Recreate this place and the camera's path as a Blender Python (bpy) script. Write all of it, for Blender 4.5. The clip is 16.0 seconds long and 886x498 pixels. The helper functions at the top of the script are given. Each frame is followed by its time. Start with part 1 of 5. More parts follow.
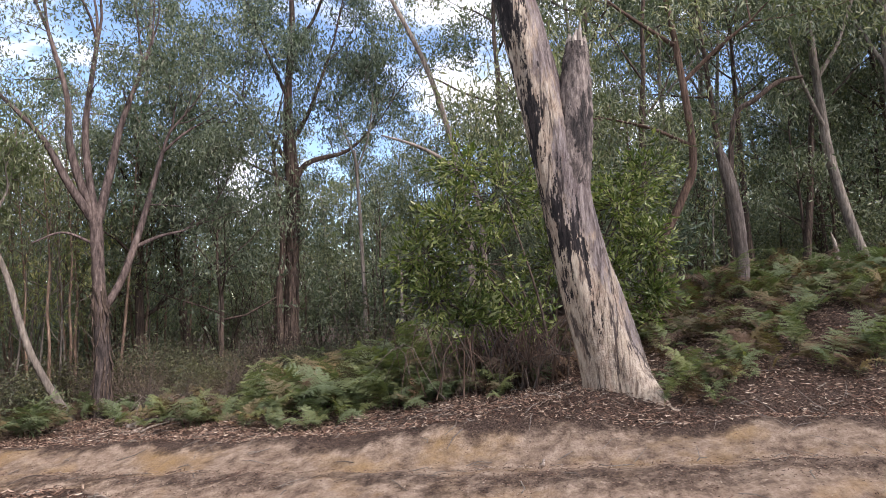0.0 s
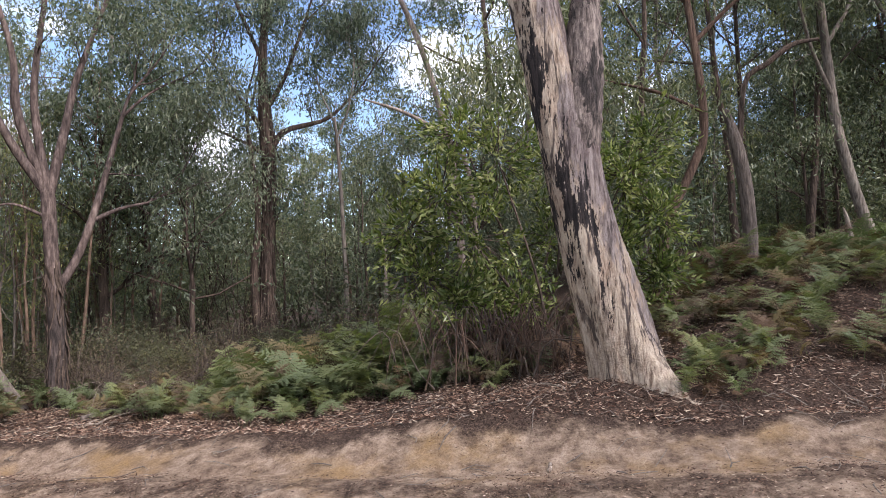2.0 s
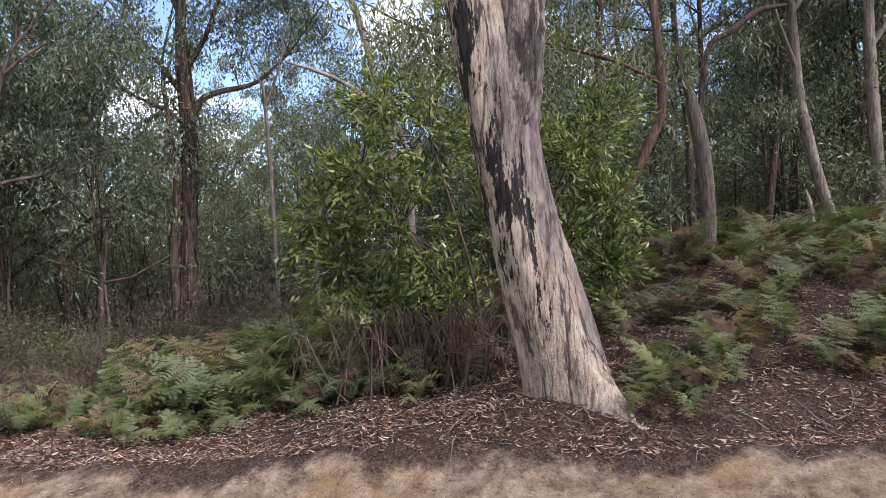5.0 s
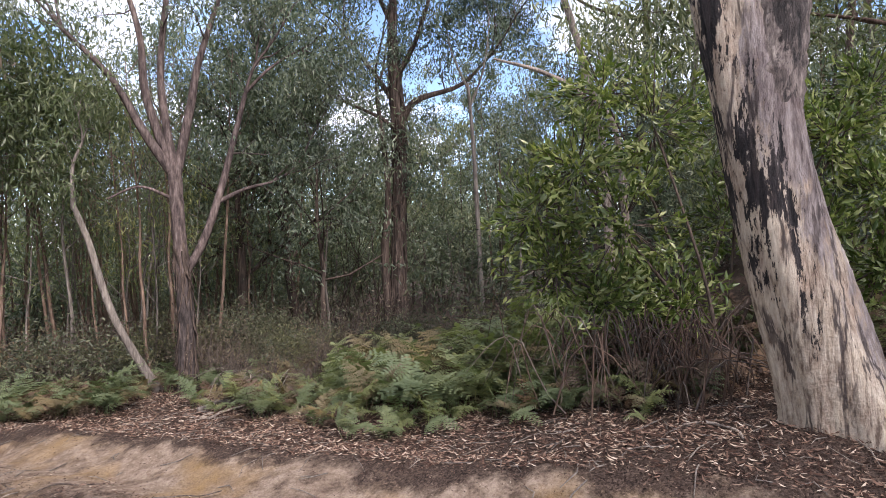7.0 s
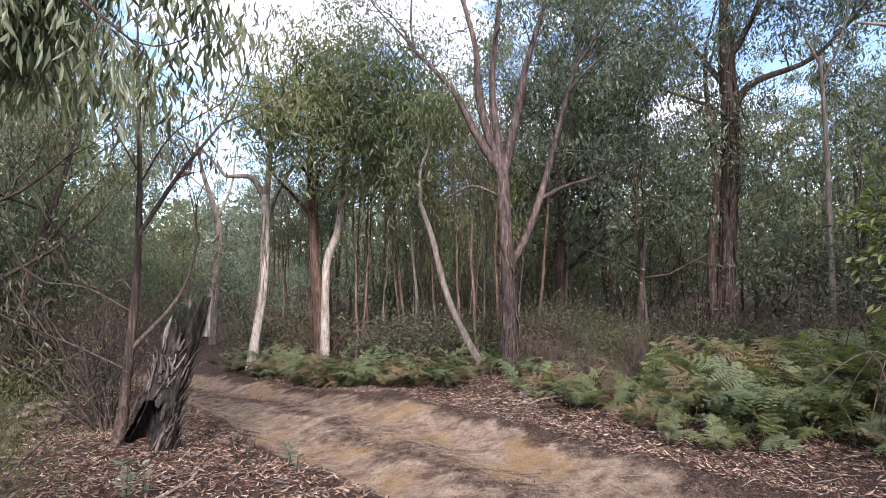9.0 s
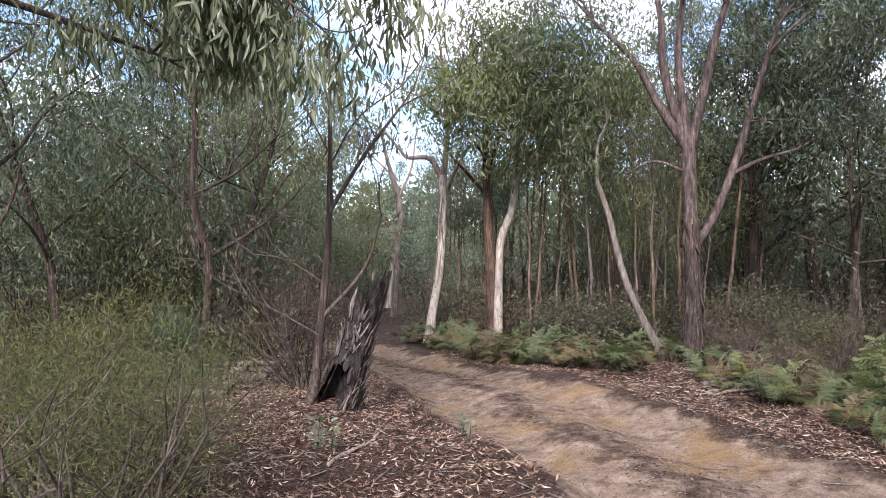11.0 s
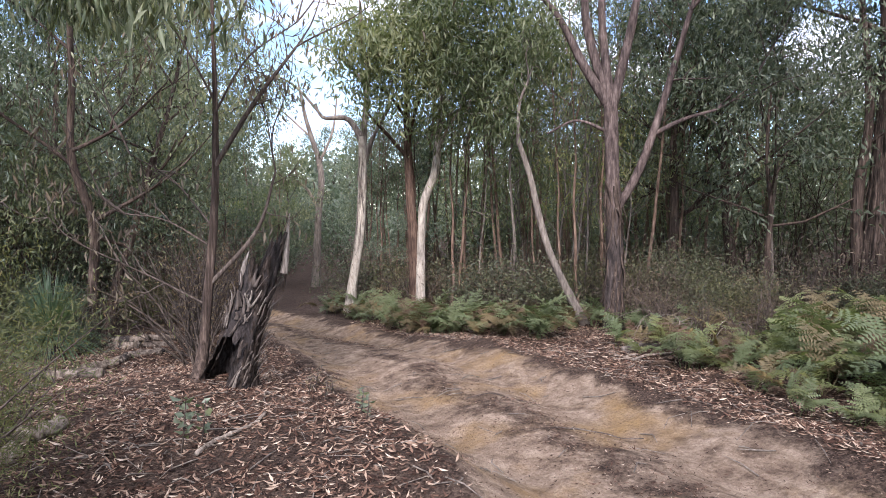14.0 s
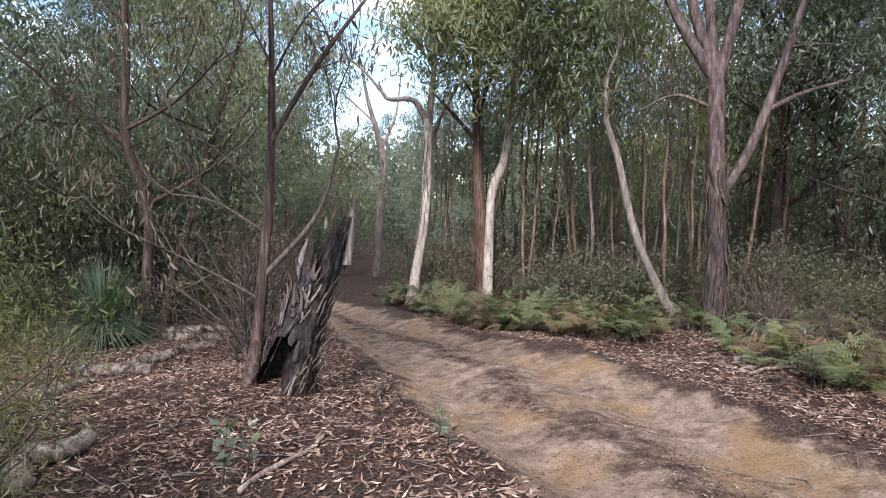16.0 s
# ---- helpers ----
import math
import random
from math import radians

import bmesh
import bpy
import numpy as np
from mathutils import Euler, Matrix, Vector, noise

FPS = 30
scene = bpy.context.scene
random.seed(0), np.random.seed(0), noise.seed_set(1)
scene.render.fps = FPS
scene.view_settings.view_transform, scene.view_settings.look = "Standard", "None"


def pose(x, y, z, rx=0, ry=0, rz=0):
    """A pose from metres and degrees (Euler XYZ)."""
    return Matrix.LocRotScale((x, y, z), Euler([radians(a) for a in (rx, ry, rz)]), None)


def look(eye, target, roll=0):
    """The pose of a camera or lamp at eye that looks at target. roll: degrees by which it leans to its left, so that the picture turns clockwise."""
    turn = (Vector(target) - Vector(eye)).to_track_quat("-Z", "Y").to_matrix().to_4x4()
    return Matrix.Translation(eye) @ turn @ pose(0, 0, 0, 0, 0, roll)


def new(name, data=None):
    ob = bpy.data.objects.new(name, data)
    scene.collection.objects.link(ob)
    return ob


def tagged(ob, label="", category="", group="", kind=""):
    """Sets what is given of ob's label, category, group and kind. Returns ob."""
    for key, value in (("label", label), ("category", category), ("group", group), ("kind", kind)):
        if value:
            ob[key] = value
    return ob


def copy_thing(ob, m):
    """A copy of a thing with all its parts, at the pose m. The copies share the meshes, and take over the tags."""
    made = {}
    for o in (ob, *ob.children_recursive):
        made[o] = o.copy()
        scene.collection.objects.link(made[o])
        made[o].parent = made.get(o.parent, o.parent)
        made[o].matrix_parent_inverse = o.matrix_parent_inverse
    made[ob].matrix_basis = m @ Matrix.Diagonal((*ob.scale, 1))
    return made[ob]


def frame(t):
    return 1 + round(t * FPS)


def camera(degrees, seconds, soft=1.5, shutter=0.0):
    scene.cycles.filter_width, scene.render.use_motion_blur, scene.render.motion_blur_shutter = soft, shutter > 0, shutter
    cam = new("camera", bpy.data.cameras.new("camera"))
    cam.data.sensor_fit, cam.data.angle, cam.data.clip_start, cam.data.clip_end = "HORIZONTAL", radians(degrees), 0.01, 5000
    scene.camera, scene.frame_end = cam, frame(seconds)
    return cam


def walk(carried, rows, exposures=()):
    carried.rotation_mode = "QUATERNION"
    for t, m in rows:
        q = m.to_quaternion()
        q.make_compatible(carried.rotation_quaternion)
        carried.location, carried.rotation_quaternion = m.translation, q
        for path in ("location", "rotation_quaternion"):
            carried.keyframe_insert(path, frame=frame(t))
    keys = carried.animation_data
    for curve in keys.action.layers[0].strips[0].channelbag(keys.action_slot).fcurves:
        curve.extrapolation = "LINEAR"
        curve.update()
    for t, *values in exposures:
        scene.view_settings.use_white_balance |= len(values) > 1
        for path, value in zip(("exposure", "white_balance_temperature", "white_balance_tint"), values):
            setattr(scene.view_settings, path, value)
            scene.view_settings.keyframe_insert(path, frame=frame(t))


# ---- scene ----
cam = camera(69.95, 16.0, soft=0.85)
PATH = [
    (0, look((-0.382, 4.341, 1.334), (-0.313, 6.333, 1.492), -2.46)),
    (0.5, look((-0.439, 4.593, 1.307), (-0.427, 6.589, 1.429), -1.83)),
    (1, look((-0.511, 4.845, 1.322), (-0.507, 6.843, 1.421), -1.82)),
    (1.5, look((-0.499, 4.901, 1.343), (-0.444, 6.898, 1.437), -2.07)),
    (2, look((-0.420, 5.020, 1.359), (-0.300, 7.015, 1.442), -2.40)),
    (2.5, look((-0.318, 5.098, 1.398), (-0.150, 7.090, 1.469), -2.49)),
    (3, look((-0.258, 5.212, 1.411), (-0.010, 7.196, 1.470), -2.47)),
    (3.2, look((-0.221, 5.278, 1.412), (0.065, 7.257, 1.464), -2.52)),
    (5.3, look((0.005, 5.930, 1.581), (0.213, 7.919, 1.554), -2.13)),
    (5.5, look((-0.022, 6.019, 1.587), (0.162, 8.010, 1.560), -2.25)),
    (6, look((-0.112, 6.109, 1.568), (0.006, 8.106, 1.545), -2.29)),
    (6.5, look((-0.176, 6.108, 1.560), (-0.243, 8.107, 1.546), -2.31)),
    (7, look((-0.201, 6.096, 1.559), (-0.565, 8.063, 1.561), -1.97)),
    (7.5, look((-0.238, 6.085, 1.560), (-0.841, 7.991, 1.571), -1.55)),
    (8, look((-0.247, 6.069, 1.540), (-1.099, 7.879, 1.560), -1.17)),
    (8.5, look((-0.240, 6.080, 1.522), (-1.303, 7.774, 1.548), -1.04)),
    (9, look((-0.266, 6.093, 1.514), (-1.506, 7.662, 1.537), -0.61)),
    (9.5, look((-0.283, 6.089, 1.501), (-1.700, 7.501, 1.519), -0.28)),
    (10, look((-0.297, 6.097, 1.494), (-1.858, 7.348, 1.497), -0.07)),
    (10.2, look((-0.301, 6.104, 1.492), (-1.904, 7.299, 1.488), 0.06)),
    (12.3, look((-0.276, 6.218, 1.488), (-1.884, 7.405, 1.412), -0.17)),
    (12.5, look((-0.286, 6.262, 1.486), (-1.864, 7.487, 1.403), -0.22)),
    (13, look((-0.346, 6.416, 1.487), (-1.879, 7.696, 1.377), -0.60)),
    (13.5, look((-0.384, 6.520, 1.483), (-1.891, 7.830, 1.365), -0.27)),
    (14, look((-0.521, 6.563, 1.393), (-2.000, 7.903, 1.263), -0.02)),
    (14.5, look((-0.704, 6.627, 1.382), (-2.177, 7.972, 1.243), 0.18)),
    (15, look((-0.852, 6.752, 1.376), (-2.372, 8.044, 1.227), 0.14)),
    (15.5, look((-0.990, 6.846, 1.361), (-2.567, 8.067, 1.207), 0.47)),
    (16, look((-1.197, 6.896, 1.344), (-2.789, 8.095, 1.181), 0.49)),
]

walk(cam, PATH, exposures=[(0, 0.84, 6550, 20), (6.5, 0.88, 6400, 20), (9.5, 0.98, 6300, 22), (16, 1.0, 6150, 20)])

# ---- light ----
SUN_EL, SUN_AZ = 34, 137
world = bpy.data.worlds.new("sky")
scene.world = world
world.use_nodes = True
wn, wl = world.node_tree.nodes, world.node_tree.links
wn.clear()
w_out = wn.new("ShaderNodeOutputWorld")
w_bg = wn.new("ShaderNodeBackground")
w_cl = wn.new("ShaderNodeBackground")
w_sky = wn.new("ShaderNodeTexSky")
w_sky.sky_type, w_sky.sun_disc = "NISHITA", False
w_sky.sun_elevation, w_sky.sun_rotation = radians(SUN_EL), radians(SUN_AZ)
w_sky.air_density, w_sky.dust_density, w_sky.ozone_density = 1.0, 0.3, 2.5
w_bg.inputs["Strength"].default_value = 0.15
w_cl.inputs["Color"].default_value = (0.90, 0.95, 1.0, 1)
w_cl.inputs["Strength"].default_value = 1.3
w_co = wn.new("ShaderNodeTexCoord")
w_map = wn.new("ShaderNodeMapping")
w_map.inputs["Scale"].default_value = (1.0, 1.0, 2.4)
w_map.inputs["Location"].default_value = (0.35, 0.2, 0.1)
w_no = wn.new("ShaderNodeTexNoise")
w_no.inputs["Scale"].default_value, w_no.inputs["Detail"].default_value = 2.6, 7
w_no.inputs["Roughness"].default_value = 0.58
w_rm = wn.new("ShaderNodeValToRGB")
w_rm.color_ramp.elements[0].position, w_rm.color_ramp.elements[1].position = 0.42, 0.54
w_mx = wn.new("ShaderNodeMixShader")
wl.new(w_co.outputs["Generated"], w_map.inputs["Vector"])
wl.new(w_map.outputs["Vector"], w_no.inputs["Vector"])
w_sp = wn.new("ShaderNodeSeparateXYZ")
w_up = wn.new("ShaderNodeMath")
w_up.operation, w_up.inputs[1].default_value = "MULTIPLY_ADD", 0.4
w_of = wn.new("ShaderNodeMath")
w_of.inputs[1].default_value = -0.165
wl.new(w_co.outputs["Generated"], w_sp.inputs[0])
wl.new(w_sp.outputs[2], w_up.inputs[0])
wl.new(w_no.outputs[0], w_up.inputs[2])
wl.new(w_up.outputs[0], w_of.inputs[0])
wl.new(w_of.outputs[0], w_rm.inputs[0])
wl.new(w_sky.outputs[0], w_bg.inputs["Color"])
wl.new(w_rm.outputs[0], w_mx.inputs[0])
wl.new(w_bg.outputs[0], w_mx.inputs[1])
wl.new(w_cl.outputs[0], w_mx.inputs[2])
wl.new(w_mx.outputs[0], w_out.inputs["Surface"])

sun = new("sun", bpy.data.lights.new("sun", "SUN"))
sun.data.energy, sun.data.angle, sun.data.color = 3.3, radians(10), (1.0, 0.96, 0.9)
_a, _e = radians(SUN_AZ), radians(SUN_EL)
sun.matrix_world = look((0, 0, 30), (-math.sin(_a) * math.cos(_e) * 10, -math.cos(_a) * math.cos(_e) * 10, 30 - math.sin(_e) * 10))

# ---- materials ----
def mat_new(name):
    m = bpy.data.materials.new(name)
    m.use_nodes = True
    return m, m.node_tree.nodes, m.node_tree.links, m.node_tree.nodes["Principled BSDF"]


def ramp(nodes, stops):
    r = nodes.new("ShaderNodeValToRGB")
    el = r.color_ramp.elements
    while len(el) < len(stops):
        el.new(0.5)
    for e, (p, c) in zip(el, stops):
        e.position, e.color = p, (*c, 1)
    return r


def tex_noise(nodes, links, vec, scale, detail=6, rough=0.6):
    n = nodes.new("ShaderNodeTexNoise")
    n.inputs["Scale"].default_value, n.inputs["Detail"].default_value = scale, detail
    n.inputs["Roughness"].default_value = rough
    links.new(vec, n.inputs["Vector"])
    return n.outputs[0]


def mapped(nodes, links, scale, rot=(0, 0, 0)):
    co = nodes.new("ShaderNodeTexCoord")
    mp = nodes.new("ShaderNodeMapping")
    mp.inputs["Scale"].default_value = scale
    mp.inputs["Rotation"].default_value = rot
    links.new(co.outputs["Object"], mp.inputs["Vector"])
    return mp.outputs["Vector"]


def mixc(nodes, links, fac, a, b, mode="MIX"):
    n = nodes.new("ShaderNodeMix")
    n.data_type, n.blend_type = "RGBA", mode
    for sock, v in ((n.inputs["Factor"], fac), (n.inputs[6], a), (n.inputs[7], b)):
        if isinstance(v, (int, float)):
            sock.default_value = v
        elif isinstance(v, tuple):
            sock.default_value = (*v, 1)
        else:
            links.new(v, sock)
    return n.outputs[2]


def bumped(nodes, links, bsdf, height, strength, distance):
    b = nodes.new("ShaderNodeBump")
    b.inputs["Strength"].default_value, b.inputs["Distance"].default_value = strength, distance
    links.new(height, b.inputs["Height"])
    links.new(b.outputs[0], bsdf.inputs["Normal"])


def bark(name, dark, mid, pale, stretch=0.12, scale=14, char=0.0, bump=0.7, stocking=0.0):
    """Bark with upright fibre streaks, broad blotches and, where char > 0, charred patches."""
    m, n, l, b = mat_new(name)
    fine = tex_noise(n, l, mapped(n, l, (1, 1, stretch)), scale * 3, 8, 0.65)
    broad = tex_noise(n, l, mapped(n, l, (1, 1, 0.45)), scale * 0.32, 5, 0.6)
    c1 = ramp(n, [(0.33, dark), (0.5, mid), (0.68, pale)])
    l.new(fine, c1.inputs[0])
    c2 = ramp(n, [(0.36, (0.45, 0.42, 0.42)), (0.62, (1.1, 1.05, 1.0))])
    l.new(broad, c2.inputs[0])
    col = mixc(n, l, 0.75, c1.outputs[0], c2.outputs[0], "MULTIPLY")
    if char > 0:
        patch = tex_noise(n, l, mapped(n, l, (1, 1, 0.32), (0.3, 0.1, 0.7)), 5.0, 8, 0.72)
        pr = ramp(n, [(char, (1, 1, 1)), (char + 0.03, (0, 0, 0))])
        l.new(patch, pr.inputs[0])
        burnt = ramp(n, [(0.35, (0.012, 0.011, 0.011)), (0.6, (0.055, 0.045, 0.043)), (0.75, (0.13, 0.108, 0.102))])
        l.new(fine, burnt.inputs[0])
        col = mixc(n, l, pr.outputs[0], col, burnt.outputs[0])
    if stocking > 0:
        # rough dark bark on the lower trunk, shed above
        co = n.new("ShaderNodeTexCoord")
        sp = n.new("ShaderNodeSeparateXYZ")
        l.new(co.outputs["Object"], sp.inputs[0])
        ma = n.new("ShaderNodeMath")
        ma.operation, ma.inputs[1].default_value = "MULTIPLY_ADD", 1.6
        l.new(broad, ma.inputs[0])
        l.new(sp.outputs[2], ma.inputs[2])
        sr = n.new("ShaderNodeMapRange")
        sr.inputs[1].default_value, sr.inputs[2].default_value = stocking + 0.7, stocking + 0.95
        l.new(ma.outputs[0], sr.inputs[0])
        rough = ramp(n, [(0.38, (0.02, 0.016, 0.015)), (0.56, (0.062, 0.048, 0.044)), (0.72, (0.15, 0.118, 0.108))])
        l.new(fine, rough.inputs[0])
        col = mixc(n, l, sr.outputs[0], rough.outputs[0], col)
    l.new(col, b.inputs["Base Color"])
    b.inputs["Roughness"].default_value = 0.88
    b.inputs["Specular IOR Level"].default_value = 0.2
    bumped(n, l, b, fine, bump, 0.03)
    return m


def leafy(name, a, b_, c, rough=0.5, trans=0.35, whole=False):
    """Leaves: colour differs from leaf to leaf; light shines through a little."""
    m, n, l, b = mat_new(name)
    geo = n.new("ShaderNodeNewGeometry")
    oi = n.new("ShaderNodeObjectInfo")
    r = ramp(n, [(0.0, a), (0.55, b_), (1.0, c)])
    l.new(tex_noise(n, l, mapped(n, l, (1, 1, 1)), 9, 3) if whole else geo.outputs["Random Per Island"], r.inputs[0])
    tint = ramp(n, [(0.0, (0.68, 0.76, 0.78)), (0.5, (1, 1, 1)), (1.0, (1.25, 1.15, 0.88))])
    l.new(oi.outputs["Random"], tint.inputs[0])
    blotch = ramp(n, [(0.3, (0.75, 0.8, 0.75)), (0.7, (1.15, 1.1, 1.0))])
    l.new(tex_noise(n, l, mapped(n, l, (1, 1, 1)), 1.4, 3), blotch.inputs[0])
    col = mixc(n, l, 1.0, r.outputs[0], tint.outputs[0], "MULTIPLY")
    col = mixc(n, l, 1.0, col, blotch.outputs[0], "MULTIPLY")
    l.new(col, b.inputs["Base Color"])
    b.inputs["Roughness"].default_value = rough
    b.inputs["Specular IOR Level"].default_value = 0.45
    tr = n.new("ShaderNodeBsdfTranslucent")
    l.new(mixc(n, l, 1.0, col, (1.1, 1.3, 0.6), "MULTIPLY"), tr.inputs["Color"])
    mx = n.new("ShaderNodeMixShader")
    mx.inputs[0].default_value = trans
    l.new(b.outputs[0], mx.inputs[1])
    l.new(tr.outputs[0], mx.inputs[2])
    l.new(mx.outputs[0], n["Material Output"].inputs["Surface"])
    return m


def gum_bark():
    """Old gum bark: cream wood, purple-grey plates, a burn up one flank, black splits, rippled foot."""
    m, n, l, b = mat_new("bark_old_gum")

    def op(kind, a, c, d=None):
        q = n.new("ShaderNodeMath")
        q.operation = kind
        for i, v in enumerate((a, c, d)):
            if v is None:
                continue
            if isinstance(v, (int, float)):
                q.inputs[i].default_value = v
            else:
                l.new(v, q.inputs[i])
        return q.outputs[0]

    co = n.new("ShaderNodeTexCoord")
    sp = n.new("ShaderNodeSeparateXYZ")
    l.new(co.outputs["Object"], sp.inputs[0])
    x, z = sp.outputs[0], sp.outputs[2]
    u = op("ADD", op("MULTIPLY_ADD", z, 0.2, x), -0.05)
    fibre = tex_noise(n, l, mapped(n, l, (1, 1, 0.16), (0.0, 0.2, 0.0)), 30, 8, 0.65)
    plate = tex_noise(n, l, mapped(n, l, (1, 1, 0.42), (0.2, 0.2, 0.1)), 6.5, 8, 0.72)
    broad = tex_noise(n, l, mapped(n, l, (1, 1, 0.5), (0.6, 0.1, 0.3)), 2.3, 5, 0.6)
    cream = ramp(n, [(0.35, (0.125, 0.09, 0.07)), (0.46, (0.33, 0.265, 0.21)), (0.66, (0.53, 0.45, 0.365))])
    l.new(fibre, cream.inputs[0])
    grey = ramp(n, [(0.33, (0.06, 0.045, 0.045)), (0.5, (0.16, 0.13, 0.126)), (0.7, (0.3, 0.26, 0.25))])
    l.new(fibre, grey.inputs[0])
    # grey plates, mostly on the right flank above the foot
    high = n.new("ShaderNodeMapRange")
    high.inputs[1].default_value, high.inputs[2].default_value = 0.5, 1.8
    high.inputs[3].default_value, high.inputs[4].default_value = -0.12, 0.05
    l.new(z, high.inputs[0])
    frayed = op("MULTIPLY_ADD", fibre, 0.3, -0.15)
    where = op("ADD", op("MULTIPLY_ADD", u, 0.34, op("MULTIPLY_ADD", broad, 0.6, op("MULTIPLY", plate, 0.4))), op("ADD", high.outputs[0], frayed))
    pm = ramp(n, [(0.5, (0, 0, 0)), (0.56, (1, 1, 1))])
    l.new(where, pm.inputs[0])
    col = mixc(n, l, pm.outputs[0], cream.outputs[0], grey.outputs[0])
    stain = ramp(n, [(0.36, (0.72, 0.62, 0.58)), (0.5, (1, 1, 1)), (0.66, (1.12, 1.08, 1.0))])
    l.new(plate, stain.inputs[0])
    col = mixc(n, l, 0.8, col, stain.outputs[0], "MULTIPLY")
    # burn
    foot = n.new("ShaderNodeMapRange")
    foot.inputs[1].default_value, foot.inputs[2].default_value = 0.35, 1.0
    foot.inputs[3].default_value, foot.inputs[4].default_value = 0.16, 0.0
    l.new(z, foot.inputs[0])
    climb = n.new("ShaderNodeMapRange")
    climb.inputs[1].default_value, climb.inputs[2].default_value = 1.3, 2.4
    climb.inputs[3].default_value, climb.inputs[4].default_value = 0.0, -0.06
    l.new(z, climb.inputs[0])
    patch = tex_noise(n, l, mapped(n, l, (1, 1, 0.27), (0.3, 0.1, 0.7)), 6.0, 9, 0.74)
    bm_ = op("ADD", op("ADD", op("MULTIPLY_ADD", u, 0.5, op("ADD", patch, frayed)), foot.outputs[0]), climb.outputs[0])
    burn = ramp(n, [(0.365, (1, 1, 1)), (0.38, (0, 0, 0))])
    l.new(bm_, burn.inputs[0])
    soot = ramp(n, [(0.38, (0.007, 0.006, 0.007)), (0.55, (0.026, 0.021, 0.022)), (0.74, (0.09, 0.074, 0.07))])
    l.new(fibre, soot.inputs[0])
    col = mixc(n, l, burn.outputs[0], col, soot.outputs[0])
    # a second burnt scar half way up the open face
    scar_n = tex_noise(n, l, mapped(n, l, (1, 1, 0.2), (0.1, 0.4, 0.9)), 11.0, 9, 0.75)
    near = op("MULTIPLY_ADD", op("ABSOLUTE", op("ADD", u, 0.08), 0.0), 0.9, op("MULTIPLY", op("ABSOLUTE", op("ADD", z, -1.4), 0.0), 0.15))
    scar = ramp(n, [(0.545, (1, 1, 1)), (0.565, (0, 0, 0))])
    l.new(op("ADD", scar_n, op("ADD", near, frayed)), scar.inputs[0])
    col = mixc(n, l, scar.outputs[0], col, soot.outputs[0])
    # black splits
    line = tex_noise(n, l, mapped(n, l, (1, 1, 0.12), (0.05, 0.02, 0)), 8, 4, 0.55)
    split = ramp(n, [(0.46, (0, 0, 0)), (0.485, (1, 1, 1)), (0.51, (1, 1, 1)), (0.535, (0, 0, 0))])
    l.new(line, split.inputs[0])
    here = ramp(n, [(0.44, (0, 0, 0)), (0.56, (0.9, 0.9, 0.9))])
    l.new(tex_noise(n, l, mapped(n, l, (1, 1, 0.5), (0.4, 0, 0.2)), 3.2, 4), here.inputs[0])
    sm = mixc(n, l, 1.0, split.outputs[0], here.outputs[0], "MULTIPLY")
    col = mixc(n, l, sm, col, (0.045, 0.034, 0.033))
    l.new(col, b.inputs["Base Color"])
    b.inputs["Roughness"].default_value = 0.85
    b.inputs["Specular IOR Level"].default_value = 0.25
    # ripples of the bent wood round the foot
    rip = n.new("ShaderNodeTexWave")
    rip.bands_direction = "Z"
    rip.inputs["Scale"].default_value, rip.inputs["Distortion"].default_value = 8.0, 14.0
    rip.inputs["Detail"].default_value, rip.inputs["Detail Scale"].default_value = 3.0, 1.2
    l.new(mapped(n, l, (1, 1, 1)), rip.inputs["Vector"])
    low = n.new("ShaderNodeMapRange")
    low.inputs[1].default_value, low.inputs[2].default_value = 0.4, 1.1
    low.inputs[3].default_value, low.inputs[4].default_value = 0.05, 0.0
    l.new(z, low.inputs[0])
    relief = op("ADD", op("MULTIPLY_ADD", rip.outputs[1], low.outputs[0], fibre), op("MULTIPLY", plate, 1.4))
    bumped(n, l, b, relief, 0.9, 0.035)
    return m


BARK_GUM = gum_bark()
BARK_STRINGY = bark("bark_stringy", (0.024, 0.018, 0.015), (0.078, 0.058, 0.048), (0.18, 0.137, 0.115), 0.07, 16)
BARK_SMOOTH = bark("bark_pinkish", (0.036, 0.027, 0.026), (0.105, 0.08, 0.074), (0.215, 0.172, 0.158), 0.2, 9, bump=0.5, stocking=1.3)
BARK_WHITE = bark("bark_white", (0.2, 0.175, 0.145), (0.42, 0.385, 0.335), (0.6, 0.56, 0.49), 0.25, 8, bump=0.3)
BARK_RED = bark("bark_reddish", (0.045, 0.03, 0.025), (0.11, 0.072, 0.055), (0.19, 0.135, 0.105), 0.1, 14)
BARK_TWIG = bark("bark_twig", (0.04, 0.031, 0.026), (0.096, 0.077, 0.066), (0.175, 0.148, 0.13), 0.2, 20, bump=0.3)
BARK_GREY = bark("bark_grey", (0.09, 0.078, 0.068), (0.19, 0.165, 0.145), (0.32, 0.285, 0.25), 0.15, 12, bump=0.5)
BARK_SNAG = bark("bark_snag", (0.05, 0.042, 0.038), (0.12, 0.1, 0.09), (0.22, 0.19, 0.17), 0.1, 14)
DEADWOOD = bark("weathered_wood", (0.11, 0.088, 0.074), (0.27, 0.225, 0.19), (0.44, 0.39, 0.34), 0.3, 16, bump=0.6)
BARK_LOG = bark("bark_rotting_log", (0.045, 0.034, 0.028), (0.18, 0.148, 0.122), (0.4, 0.345, 0.295), 0.5, 9, char=0.42, bump=1.0)
